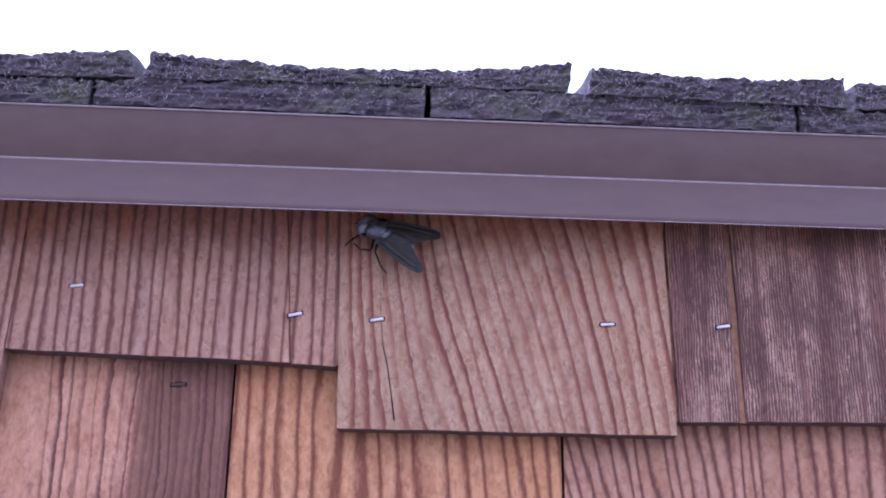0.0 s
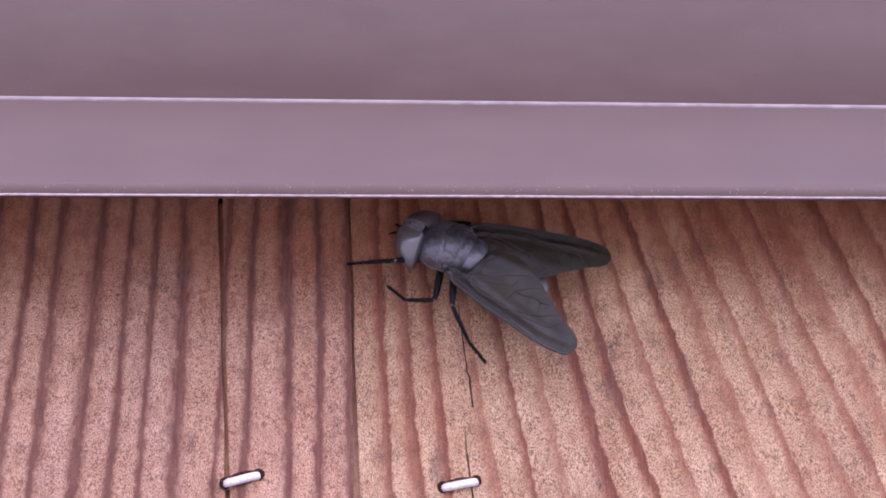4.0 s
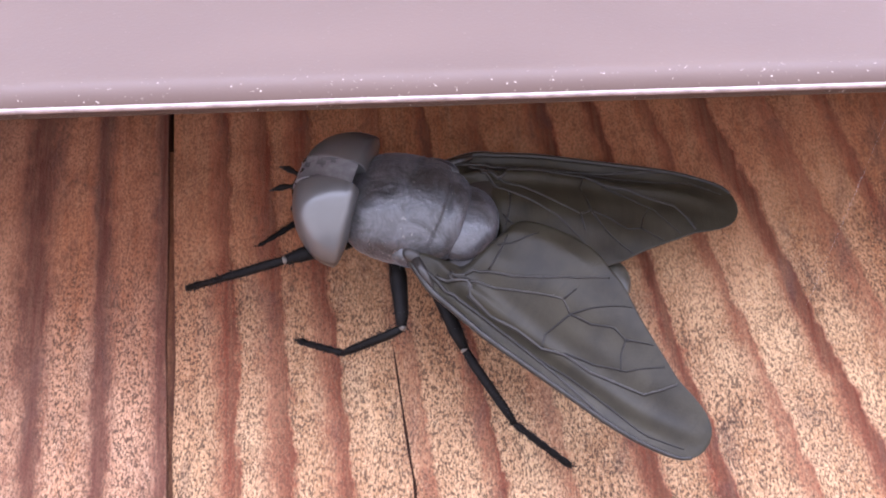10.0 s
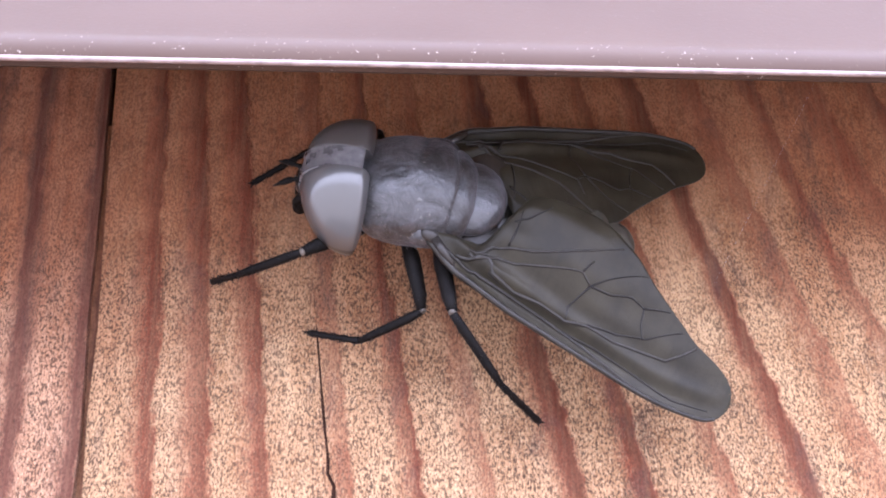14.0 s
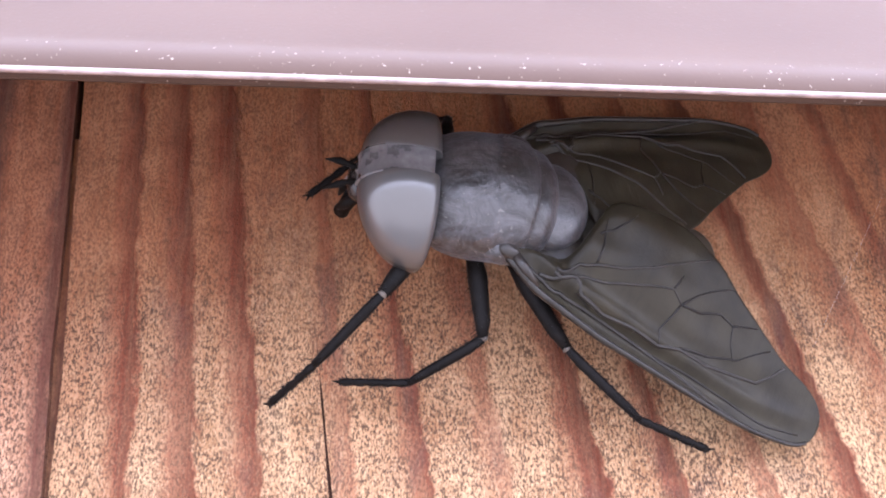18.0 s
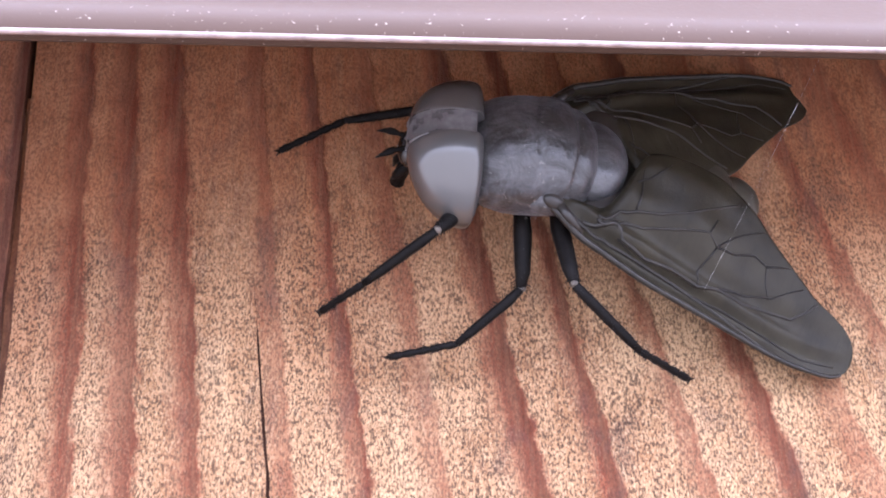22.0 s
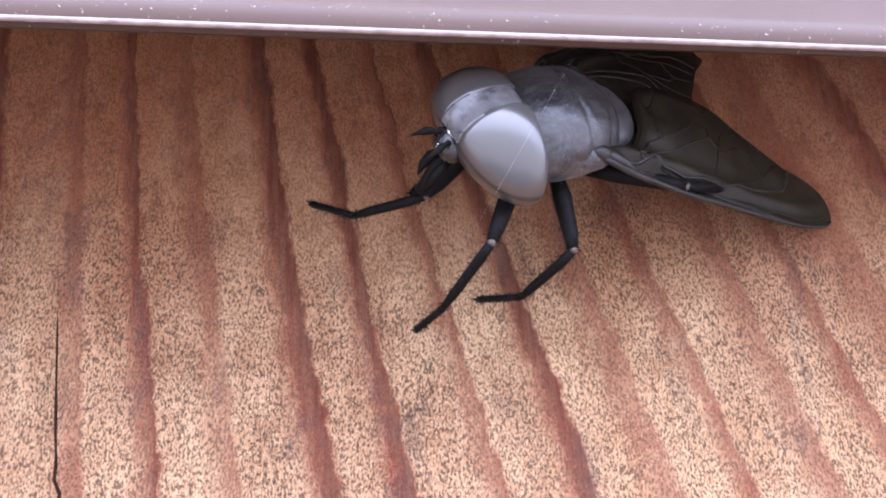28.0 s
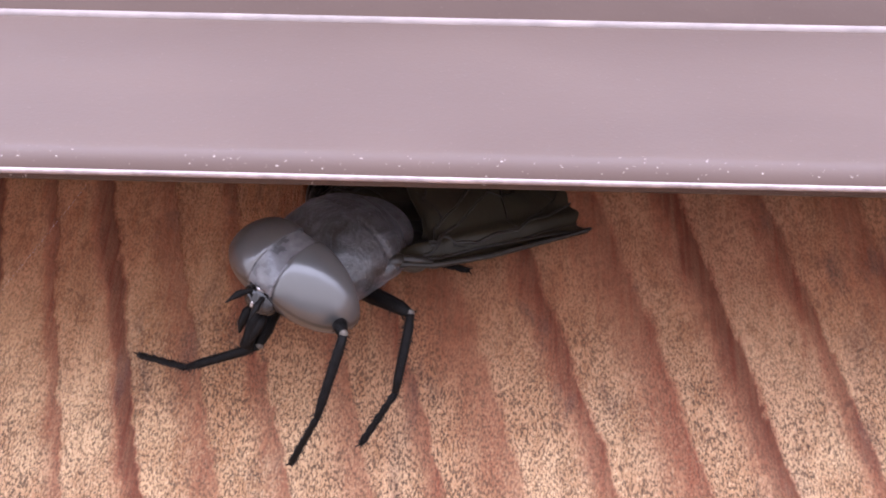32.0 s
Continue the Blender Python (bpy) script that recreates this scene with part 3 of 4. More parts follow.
def build_flashing():
    outer = [(-14.6, 13.0), (-15.2, 9.9), (-15.8, 9.55), (-16.4, 9.75), (-16.5, 10.4), (-15.9, 11.9), (-15.3, 12.5), (-6.6, 29.6), (-6.0, 30.5), (-6.1, 31.5), (-7.6, 51.8), (-7.0, 52.8), (13.4, 54.5)]
    outer = [(y - 1.4, z) for y, z in outer]
    inner = [(y + 0.55, z - 0.12) for y, z in outer[4:]]
    bm = bmesh.new()
    loop = outer + inner[::-1]
    rows = []
    nx = len(RUN) - 1
    for i in range(nx + 1):
        x = RUN[i]
        sag = 0.25 * noise.noise((x * 0.012, 0.3, 0.0))
        rows.append([bm.verts.new(along(x, y + sag * (0.4 if z > 40 else 1), z + 0.5 * sag)) for y, z in loop])
    for a, b in zip(rows, rows[1:]):
        for k in range(len(loop)):
            bm.faces.new((a[k], b[k], b[(k + 1) % len(loop)], a[(k + 1) % len(loop)]))
    bmesh.ops.recalc_face_normals(bm, faces=bm.faces)
    for e in bm.edges:
        e.smooth = e.calc_face_angle(0.0) < radians(38)
    ob = thing("roof_flashing", bm, MAT_METAL, True)
    bm = bmesh.new()
    line = RUN
    tube(bm, [along(x, -17.72 + 0.25 * noise.noise((x * 0.012, 0.3, 0.0)), 9.72 + 0.12 * noise.noise((x * 0.012, 0.3, 0.0)) + 0.03 * noise.noise((x * 0.7, 5.0, 0.0))) / MM for x in line], [0.17] * len(line), 10)
    # thin tube added along the lip as its painted highlight
    part("lip_highlight", bm, MAT_LIP, ob, "thin pale line standing in for the highlight on the hem")
    bm = bmesh.new()
    tube(bm, [along(x, -7.05 + 0.25 * noise.noise((x * 0.012, 0.3, 0.0)), 30.55 + 0.12 * noise.noise((x * 0.012, 0.3, 0.0))) / MM for x in line], [0.62] * len(line), 16)
    # the bead's light line is in its paler colour
    part("bead", bm, MAT_BEAD, ob, "rounded bead along the flashing, coloured paler as its highlight")
    # unseen sheet added inside the flashing to brighten the fly from above
    bm = bmesh.new()
    rows = [[bm.verts.new(along(RUN[i], y + 0.75 + d, z + 0.2)) for y, z, d in [(a, b, 0.0) for a, b in outer[6:10]] + [(a, b, 0.4) for a, b in outer[9:5:-1]]] for i in range(nx + 1)]
    for a, b in zip(rows, rows[1:]):
        for k in range(8):
            bm.faces.new((a[k], b[k], b[(k + 1) % 8], a[(k + 1) % 8]))
    bmesh.ops.recalc_face_normals(bm, faces=bm.faces)
    part("bounce_sheet", bm, MAT_BOUNCE, ob, "unseen pale sheet added behind the flashing to reflect light onto the fly", smooth=False)
    bm = bmesh.new()
    tube(bm, [along(x, -8.9 + 0.1 * noise.noise((x * 0.012, 0.3, 0.0)), 52.2 + 0.12 * noise.noise((x * 0.012, 0.3, 0.0))) / MM for x in line], [0.5] * len(line), 8)
    # paler tube paints the bright rim at the top bend
    part("top_bend", bm, MAT_BEAD, ob, "bend at the top, coloured paler as its highlight")
    tagged(ob, "brown painted sheet-metal apron flashing with a bead and hemmed lip", "flashing", kind="structure")


def shake_bm(x0, x1, y0, y1, low, high, slope, seed, lean=(0.0, 0.0)):
    """A split roof shake: ragged front end, uneven top, on the roof's slope. low, high: heights of its front's under and upper edge at left, middle and right."""
    rnd = random.Random(seed)
    bm = bmesh.new()
    nx, ny, nz = max(10, int((x1 - x0) / 1.6)), 14, 7
    t = math.tan(radians(slope))
    grid = {}

    def level(three, u):
        return three[0] * (1 - u) * (1 - 2 * u) + three[1] * 4 * u * (1 - u) + three[2] * u * (2 * u - 1)

    def spot(i, j, k):
        if (i, j, k) in grid:
            return grid[i, j, k]
        u, v, w = i / nx, j / ny, k / nz
        x = x0 + (x1 - x0) * u + (lean[0] * (1 - u) + lean[1] * u) * w
        y = y0 + (y1 - y0) * v ** 1.6
        under, over = level(low, u), level(high, u)
        z = under + (y - y0) * t + (over - under) * w * (1 - 0.3 * v)
        rough = noise.noise((x * 0.13, z * 0.5, seed * 2.3)) + 0.7 * noise.noise((x * 0.55, z * 1.3, seed * 1.1))
        if j == 0:
            y += 1.9 * rough
        if k == nz:
            z += 0.5 * noise.noise((x * 0.09, y * 0.05, seed)) + 1.1 * noise.noise((x * 0.6, y * 0.6, seed)) + rnd.uniform(-0.6, 0.6)
        if i in (0, nx):
            x += 0.8 * noise.noise((y * 0.1, z * 0.3, seed * 5.0))
        grid[i, j, k] = bm.verts.new(along(x, y, z))
        return grid[i, j, k]

    def quad(a, b, c, d):
        bm.faces.new((spot(*a), spot(*b), spot(*c), spot(*d)))

    for i in range(nx):
        for k in range(nz):
            quad((i, 0, k), (i + 1, 0, k), (i + 1, 0, k + 1), (i, 0, k + 1))
            quad((i + 1, ny, k), (i, ny, k), (i, ny, k + 1), (i + 1, ny, k + 1))
        for j in range(ny):
            quad((i, j, nz), (i + 1, j, nz), (i + 1, j + 1, nz), (i, j + 1, nz))
            quad((i + 1, j, 0), (i, j, 0), (i, j + 1, 0), (i + 1, j + 1, 0))
    for j in range(ny):
        for k in range(nz):
            quad((0, j + 1, k), (0, j, k), (0, j, k + 1), (0, j + 1, k + 1))
            quad((nx, j, k), (nx, j + 1, k), (nx, j + 1, k + 1), (nx, j, k + 1))
    return bm


def moss_bm(x0, x1, y0, low, high, seed, count):
    """Short curled strands of moss and lichen over a shake's front end and along its upper edge."""
    rnd = random.Random(seed * 17)
    bm = bmesh.new()
    for _ in range(count):
        u = rnd.random()
        x = x0 + (x1 - x0) * u
        thick = noise.noise((x * 0.05, seed * 3.7, 0.0)) + 0.35
        if rnd.random() > 0.35 + thick:
            continue
        a, b, c = high
        top = a * (1 - u) * (1 - 2 * u) + b * 4 * u * (1 - u) + c * u * (2 * u - 1)
        a, b, c = low
        under = a * (1 - u) * (1 - 2 * u) + b * 4 * u * (1 - u) + c * u * (2 * u - 1)
        edge = rnd.random() < 0.45
        z = top - 0.3 if edge else under + (top - under) * rnd.random()
        y = y0 + (rnd.uniform(-0.6, 14) if edge else -0.6)
        d = Vector((rnd.uniform(-0.8, 0.8), rnd.uniform(-1.0, 0.2), rnd.uniform(0.2, 1.0) if edge else rnd.uniform(-0.9, 0.5))).normalized() * rnd.uniform(0.9, 2.4)
        p = Vector((x, y, z))
        q = p + d * 0.5 + Vector((rnd.uniform(-0.3, 0.3), 0, rnd.uniform(-0.1, 0.4)))
        r = p + d + Vector((rnd.uniform(-0.4, 0.4), 0, -0.3))
        tube(bm, [along(*k) / MM for k in (p, q, r)], [0.14, 0.11, 0.04], 3, False)
    return bm


def build_roof():
    deck = bmesh.new()
    bmesh.ops.create_cube(deck, size=1.0)
    t = math.tan(radians(14))
    for v in deck.verts:
        y = 10 + (v.co.y + 0.5) * 3300
        v.co = along(v.co.x * 6000, y, 49 + (y - 10) * t + v.co.z * 10)
    roof = tagged(thing("roof", deck, MAT_SHEATH), "low-sloped roof of mossy weathered cedar shakes", "roof", kind="structure")
    # the rest of the roof, out of sight behind and beside the near shakes
    rnd = random.Random(21)
    verts, faces = [], []
    for c in range(22):
        y = -6 + 150 * c
        for lo, hi in ((-3000, -420), (420, 3000)) if c < 2 else ((-3000, 3000),):
            x = lo
            while x < hi - 1:
                w = min(rnd.uniform(90, 180), hi - x)
                k, high = len(verts), rnd.uniform(14, 20)
                for px in (x, x + w - 3):
                    verts += [along(px, py, 54.6 + (py + 6) * t + up) for py, up in ((y, 0), (y, high), (y + 330, 0), (y + 330, 4))]
                faces += [(k, k + 4, k + 5, k + 1), (k + 1, k + 5, k + 7, k + 3), (k, k + 1, k + 3, k + 2), (k + 4, k + 6, k + 7, k + 5), (k, k + 2, k + 6, k + 4), (k + 2, k + 3, k + 7, k + 6)]
                x += w
    me = bpy.data.meshes.new("shake_courses")
    me.from_pydata(verts, [], faces)
    me.materials.append(MAT_SHAKE)
    rest = new("shake_courses", me)
    rest.parent = roof
    rest["kind"] = "stuff"
    lower = [((-420, -262), (64, 64, 63.8)), ((-260, -138.2), (63.8, 64.4, 64.6)), ((-136.4, -8.8), (65, 66.8, 67.4)), ((-6.2, 139.5), (67.8, 67.2, 64.8)), ((141.2, 270), (64.6, 63.4, 62)), ((272, 420), (62, 61, 60))]
    upper = [((-420, -250), (65, 65, 65), (74, 74, 74), (0, 0)), ((-246, -122.0), (64.6, 65.0, 66.4), (72.8, 73.8, 78.4), (0, -2.2)), ((-118.4, 48.4), (66.2, 67.8, 67.9), (78.4, 74.6, 80.2), (1.6, 1.6)), ((56.0, 161.0), (66.6, 65.6, 64.6), (78.4, 76.0, 77.6), (2.0, -1.0)), ((164.4, 300), (65, 64, 63), (76.5, 75, 74), (0.8, 0)), ((304, 420), (63, 62, 61), (73, 72, 71), (0, 0))]
    for k, ((a, b), high) in enumerate(lower):
        ob = part("shake", shake_bm(a, b, -6.5, 330, (54.4, 54.6, 54.2), high, 14, 10 + k), MAT_SHAKE, roof, smooth=False)
        part("moss", moss_bm(a, b, -6.5, (57.4, 57.6, 57.2), high, 10 + k, int(6 * (b - a))), MAT_MOSS, ob, "curled grey-green moss strands")["kind"] = "stuff"
    for k, ((a, b), low, high, lean) in enumerate(upper):
        front = -8.2 + 0.8 * (k % 3)
        ob = part("shake", shake_bm(a, b, front, 330, low, high, 14, 40 + k, lean), MAT_SHAKE, roof, smooth=False)
        part("moss", moss_bm(a, b, front, low, high, 40 + k, int(11 * (b - a))), MAT_MOSS, ob, "curled grey-green moss strands")["kind"] = "stuff"


def build_far_walls():
    """The house's other walls, which only close it."""
    for name, size, place in (("wall_east", (0.12, 3.2, 2.66), (2.94, 1.74, -1.28)), ("wall_west", (0.12, 3.2, 2.66), (-2.94, 1.74, -1.28)), ("wall_south", (6.0, 0.12, 2.66), (0, 3.40, -1.28))):
        bm = bmesh.new()
        bmesh.ops.create_cube(bm, size=1.0)
        for v in bm.verts:
            v.co = [c * k + p for c, k, p in zip(v.co, size, place)]
            if v.co.z > 0:
                v.co.z += 0.249 * v.co.y - 0.02
        tagged(thing(name, bm, MAT_SHEATH), "plain dark sheathed wall closing the house", "wall", kind="structure")


def build_ground():
    bm = bmesh.new()
    bmesh.ops.create_grid(bm, x_segments=40, y_segments=40, size=400.0)
    for v in bm.verts:
        v.co.z = -2.6 + 0.03 * noise.noise((v.co.x * 0.2, v.co.y * 0.2, 0))
    tagged(thing("ground", bm, MAT_LAWN), "grey gravel yard below the wall reaching to the horizon", "ground", kind="structure")


build_wall()
build_flashing()
build_roof()
build_staples()
build_far_walls()
build_ground()


def build_silk():
    bm = bmesh.new()
    pts = [(8.1 - 10.4 * f, -16.4 + 2.0 * f, 9.6 - 16.9 * f - 0.25 * math.sin(math.pi * f)) for f in [k / 20 for k in range(16)]]
    tube(bm, pts, [0.0022] * len(pts), 5)
    tagged(thing("silk_thread", bm, MAT_SILK, True), "single pale strand of spider silk hanging from the flashing", "silk thread")


build_silk()


# ---------------------------------------------------------------- the fly
# Fly space, millimetres: x ahead, y to its left, z up from its back; the origin is the thorax's centre.
FLY = [
    (0, -25.33, -6.92, 7.41, -25.4, -14.0, 6.1),
    (3.5, -25.33, -6.92, 7.41, -25.4, -14.0, 6.1),
    (5.5, -25.27, -7.08, 8.92, -22.2, -6.8, 17.1),
    (6, -25.07, -6.61, 8.98, -20.6, -7.0, 19.5),
    (7, -25.28, -6.83, 9.57, -16.1, 4.9, 14.5),
    (8, -25.42, -6.89, 9.25, -19.7, -2.8, 10.6),
    (9, -23.74, -7.68, 8.47, -19.9, -4.6, 15.9),
    (10.5, -21.87, -7.92, 8.12, -16.7, 0.9, 0.7),
    (11, -21.98, -8.10, 7.27, -13.1, 4.5, 4.6),
    (12, -20.87, -8.38, 6.34, -10.9, 0.8, 4.3),
    (13, -17.84, -7.65, 7.11, -6.9, 0.1, 4.5),
    (14, -16.55, -8.00, 7.44, -8.2, 1.5, 2.9),
    (17, -15.13, -7.45, 8.20, -4.3, 2.9, 1.2),
    (18, -13.89, -7.72, 9.55, -5.6, 6.5, 0.3),
    (19, -11.07, -7.27, 8.93, -3.5, 3.8, 2.9),
    (20, -9.82, -7.18, 8.84, -4.1, 6.7, 0.5),
    (21, -10.16, -8.21, 7.43, -6.5, 10.0, 2.7),
    (22, -6.47, -6.53, 9.73, -4.7, 1.1, 4.7),
    (23, -6.34, -7.32, 9.23, 1.4, 9.0, -0.4),
    (24, -2.51, -7.94, 9.63, 18.4, 8.1, 3.6),
    (24.5, 0.24, -8.20, 9.82, 34.1, 15.4, 3.0),
    (25, 3.40, -7.84, 10.04, 34.5, 7.0, 2.2),
    (25.5, 4.08, -8.30, 9.46, 38.7, 13.8, -1.3),
    (27.5, 7.21, -9.87, 7.98, 32.7, 17.3, 3.9),
    (28, 7.59, -10.06, 9.19, 22.9, 16.5, 6.9),
    (29, 8.99, -9.84, 8.72, 30.7, 17.3, 6.7),
    (30, 15.71, -8.08, 11.31, 45.6, 11.1, 1.8),
    (31, 19.53, -7.05, 11.76, 50.6, 11.8, -4.7),
    (31.5, 20.98, -7.21, 10.32, 48.9, 14.0, -2.8),
    (32, 21.28, -5.48, 11.90, 52.1, 23.2, -0.7),
]
# wings: seconds, sweep, droop; feet: seconds, place on the wall in millimetres
WING_LEFT = [
    (0, 9.6, 17.6), (3.5, 9.6, 17.6), (5.5, 12.6, 16.4), (6, 17.6, 14.8), (7, 23.0, 6.0), (8, 18.1, 10.5), (9, 19.0, 10.4), (10.5, 20.5, 5.5), (11, 21.0, 3.5), (12, 22.4, 3.0), (13, 20.2, 10.0), (14, 23.5, 9.0), (17, 18.9, 16.1), (18, 19.5, 14.2), (19, 19.6, 17.0), (20, 20.1, 15.0), (21, 27.0, 2.5), (22, 18.4, 19.5), (23, 20.4, 12.6), (24, 9.3, 17.4), (24.5, 15.5, 12.0), (25, 12.3, 18.0), (25.5, 15.9, 12.5), (27.5, 15.0, 14.2), (28, 14.0, 16.8), (29, 16.1, 15.6), (30, 16.4, 15.0), (31, 14.8, 11.0), (31.5, 14.6, 9.0), (32, 17.0, 3.5),
]
WING_RIGHT = [
    (0, 17.4, 15.5), (3.5, 17.4, 15.5), (5.5, 21.7, 14.5), (6, 20.0, 13.5), (7, 6.0, 1.5), (8, 12.5, 7.5), (9, 17.5, 12.0), (10.5, 15.0, 14.0), (11, 13.5, 9.0), (12, 18.2, 15.2), (13, 20.0, 16.4), (14, 19.1, 17.4), (17, 23.6, 18.4), (18, 20.6, 17.0), (19, 24.0, 18.0), (20, 23.3, 15.8), (21, 15.2, 5.8), (22, 22.5, 18.0), (23, 16.0, 15.0), (24, 16.0, 14.0), (32, 16.0, 13.0),
]
FRONT_LEFT = [
    (0, -40.0, 7.3), (3.5, -40.0, 7.3), (5.5, -41.6, 8.9), (6, -41.1, 9.0), (7, -41.0, 8.9), (8, -38.2, 6.6), (9, -37.9, 6.4), (10.5, -38.5, 6.9), (11, -38.2, 6.8), (12, -38.3, 6.7), (13, -33.5, 4.8), (14, -31.2, 4.5), (17, -29.2, 3.9), (18, -26.8, -0.4), (19, -25.6, 1.3), (20, -25.6, 1.4), (21, -25.6, 1.3), (22, -19.8, 1.9), (23, -19.7, -1.4), (24, -13.1, -0.0), (24.5, -4.1, -4.8), (25, -4.1, -5.0), (25.5, -0.9, 0.2), (27.5, -1.1, -3.5), (28, -0.8, -0.6), (29, 0.7, -1.0), (30, 10.9, -5.1), (31, 22.5, -1.5), (31.5, 20.9, -5.6), (32, 18.3, -1.7),
]
MID_LEFT = [
    (0, -29.5, 2.0), (11, -29.5, 2.0), (12, -27.8, 1.0), (13, -24.5, 0.2), (14, -24.3, 0.4), (17, -24.7, 0.6), (18, -22.7, 0.9), (19, -19.8, 0.7), (20, -17.9, 0.1), (21, -15.6, -3.1), (22, -15.5, -1.2), (23, -13.1, 2.2), (24, -3.1, 1.3), (25, 1.4, 0.4), (25.5, 1.2, 0.5), (27.5, 3.6, 1.6), (28, 3.4, 1.5), (29, 3.5, 1.6), (30, 16.5, 2.7), (31, 19.7, 1.7), (31.5, 23.0, -0.4), (32, 22.8, -0.3),
]
HIND_LEFT = [
    (0, -13.1, -8.1), (5.5, -13.1, -8.1), (6, -13.0, -7.2), (7, -12.9, -7.4), (8, -12.8, -7.3), (9, -12.9, -7.4), (10.5, -12.6, -7.8), (11, -12.6, -7.7), (12, -12.5, -7.9), (18, -1.0, -3.8), (19, -0.8, -3.6), (20, -1.1, -3.6), (21, -0.9, -3.5), (23, 7.0, -2.8), (23.5, 7.0, -2.5), (24, 15.8, 5.8), (24.5, 18.5, 9.5), (25.5, 18.5, 11.0), (27.5, 20.5, 10.5), (29.3, 25.8, 8.8), (30, 26.6, 8.0), (31, 32.8, 13.0), (31.5, 31.5, 13.0), (32, 29.5, 12.6),
]
FRONT_RIGHT = [
    (0, -35.1, 13.3), (11, -35.1, 13.3), (12, -32.9, 12.0), (13, -29.3, 11.7), (14, -28.6, 12.6), (17, -26.2, 11.3), (18, -24.6, 13.7), (20, -22.6, 14.0), (21, -21.8, 12.0), (22, -22.5, 13.6), (23, -20.2, 10.7), (24, -17.9, 8.8), (24.5, -14.9, 8.8), (25, -11.4, 6.2), (25.5, -9.1, 7.7), (27.5, -7.7, 9.0), (28, -7.5, 8.9), (29, -5.0, 12.6), (30, 3.4, 4.1), (31, 4.7, 3.6), (31.5, 4.8, 3.4), (32, 7.0, 6.0),
]


def fly_pose(x, y, z, turn, nose, roll):
    basis = Matrix(((-1, 0, 0), (0, 0, -1), (0, -1, 0))).transposed().to_4x4()
    r = Matrix.Rotation(radians(turn), 4, (0, -1, 0)) @ basis @ Matrix.Rotation(radians(-nose), 4, (0, 1, 0)) @ Matrix.Rotation(radians(roll), 4, (1, 0, 0))
    return Matrix.Translation(Vector((x, y, z)) * MM) @ r


HEAD_TILT = Matrix.Rotation(radians(-12), 4, "Y")


def build_head(fly):
    bm = bmesh.new()
    ellipsoid(bm, (5.3, 0, -0.1), (1.7, 2.3, 1.7))
    head = part("head", bm, MAT_DARK, fly)
    for s in (1, -1):
        bm = bmesh.new()

        def eye(p, s=s):
            # flat at the back and at the seam, bulging ahead and outwards, narrowing to the outer corner
            p.x = p.x if p.x > -0.3 else -0.3 + 0.32 * (p.x + 0.3)
            if p.y * s < 0:
                p.y *= 0.02
            out = max(0.0, p.y * s / 4.3)
            p.x -= 0.55 * out * out
            p.z -= 1.0 * out * out
            return p

        ellipsoid(bm, (4.45, s * 0.78, 0.3), (3.3, 4.35, 2.65), HEAD_TILT, 56, 40, eye)
        part("eye", bm, MAT_EYE, head, "smooth satin-grey compound eye")
    # the frons follows the eyes' curve, with fine raised rims at the seams
    bm = bmesh.new()
    rows = []
    for k in range(17):
        a = radians(104 - 112 * k / 16)
        w = 0.84 + 0.14 * k / 16
        row = []
        for v, up in ((-1, -0.25), (-1, 0.05), (-0.86, 0.06), (-0.74, 0.0), (0, 0.05), (0.74, 0.0), (0.86, 0.06), (1, 0.05), (1, -0.25)):
            x = (3.35 + up) * math.cos(a)
            p = HEAD_TILT.to_3x3() @ Vector((x if x > -0.15 else -0.15 + 0.25 * (x + 0.15), w * v, (2.5 + up) * math.sin(a)))
            row.append(bm.verts.new((p + Vector((4.45, 0, 0.3))) * MM))
        rows.append(row)
    for a, b in zip(rows, rows[1:]):
        for k in range(8):
            bm.faces.new((a[k], a[k + 1], b[k + 1], b[k]))
    part("frons", bm, MAT_FRONS, head, "pale dusted stripe between the eyes")
    bm = bmesh.new()
    ellipsoid(bm, (7.55, 0, -0.5), (0.75, 1.25, 1.0))
    part("face", bm, MAT_FACE, head, "glossy black lower face")
    # glossy ridges of the face round the antennae
    for line in (((7.3, -0.95, 0.45), (7.75, 0, 0.6), (7.3, 0.95, 0.45)), ((7.55, -0.75, -0.4), (8.2, 0, -0.3), (7.55, 0.75, -0.4)), ((7.4, -0.9, 0.4), (7.75, -0.85, -0.2), (7.5, -0.7, -1.1)), ((7.4, 0.9, 0.4), (7.75, 0.85, -0.2), (7.5, 0.7, -1.1)), ((7.9, 0, 0.1), (8.25, 0, -0.5), (7.9, 0, -1.2))):
        bm = bmesh.new()
        tube(bm, line, [0.09, 0.15, 0.09], 8)
        part("face_ridge", bm, MAT_SILVER, head, "silvery ridge")
    for s in (1, -1):
        bm = bmesh.new()
        tube(bm, [(7.6, s * 0.38, 0.1), (8.0, s * 0.5, 0.2), (8.25, s * 0.58, 0.22), (8.5, s * 0.66, 0.24), (8.8, s * 0.78, 0.16), (9.15, s * 0.88, 0.02), (9.6, s * 1.0, -0.22)], [0.15, 0.2, 0.14, 0.22, 0.24, 0.15, 0.04], 8)
        part("antenna", bm, MAT_DARK, head)
        bm = bmesh.new()
        tube(bm, [(7.3, s * 0.45, -1.4), (7.9, s * 0.62, -1.9), (8.3, s * 0.6, -2.6), (8.5, s * 0.5, -3.3)], [0.2, 0.34, 0.28, 0.06], 8)
        part("palp", bm, MAT_DARK, head)
    bm = bmesh.new()
    tube(bm, [(7.0, 0, -1.4), (7.8, 0, -2.5), (8.1, 0, -3.8), (8.2, 0, -4.3)], [0.55, 0.5, 0.42, 0.5], 10)
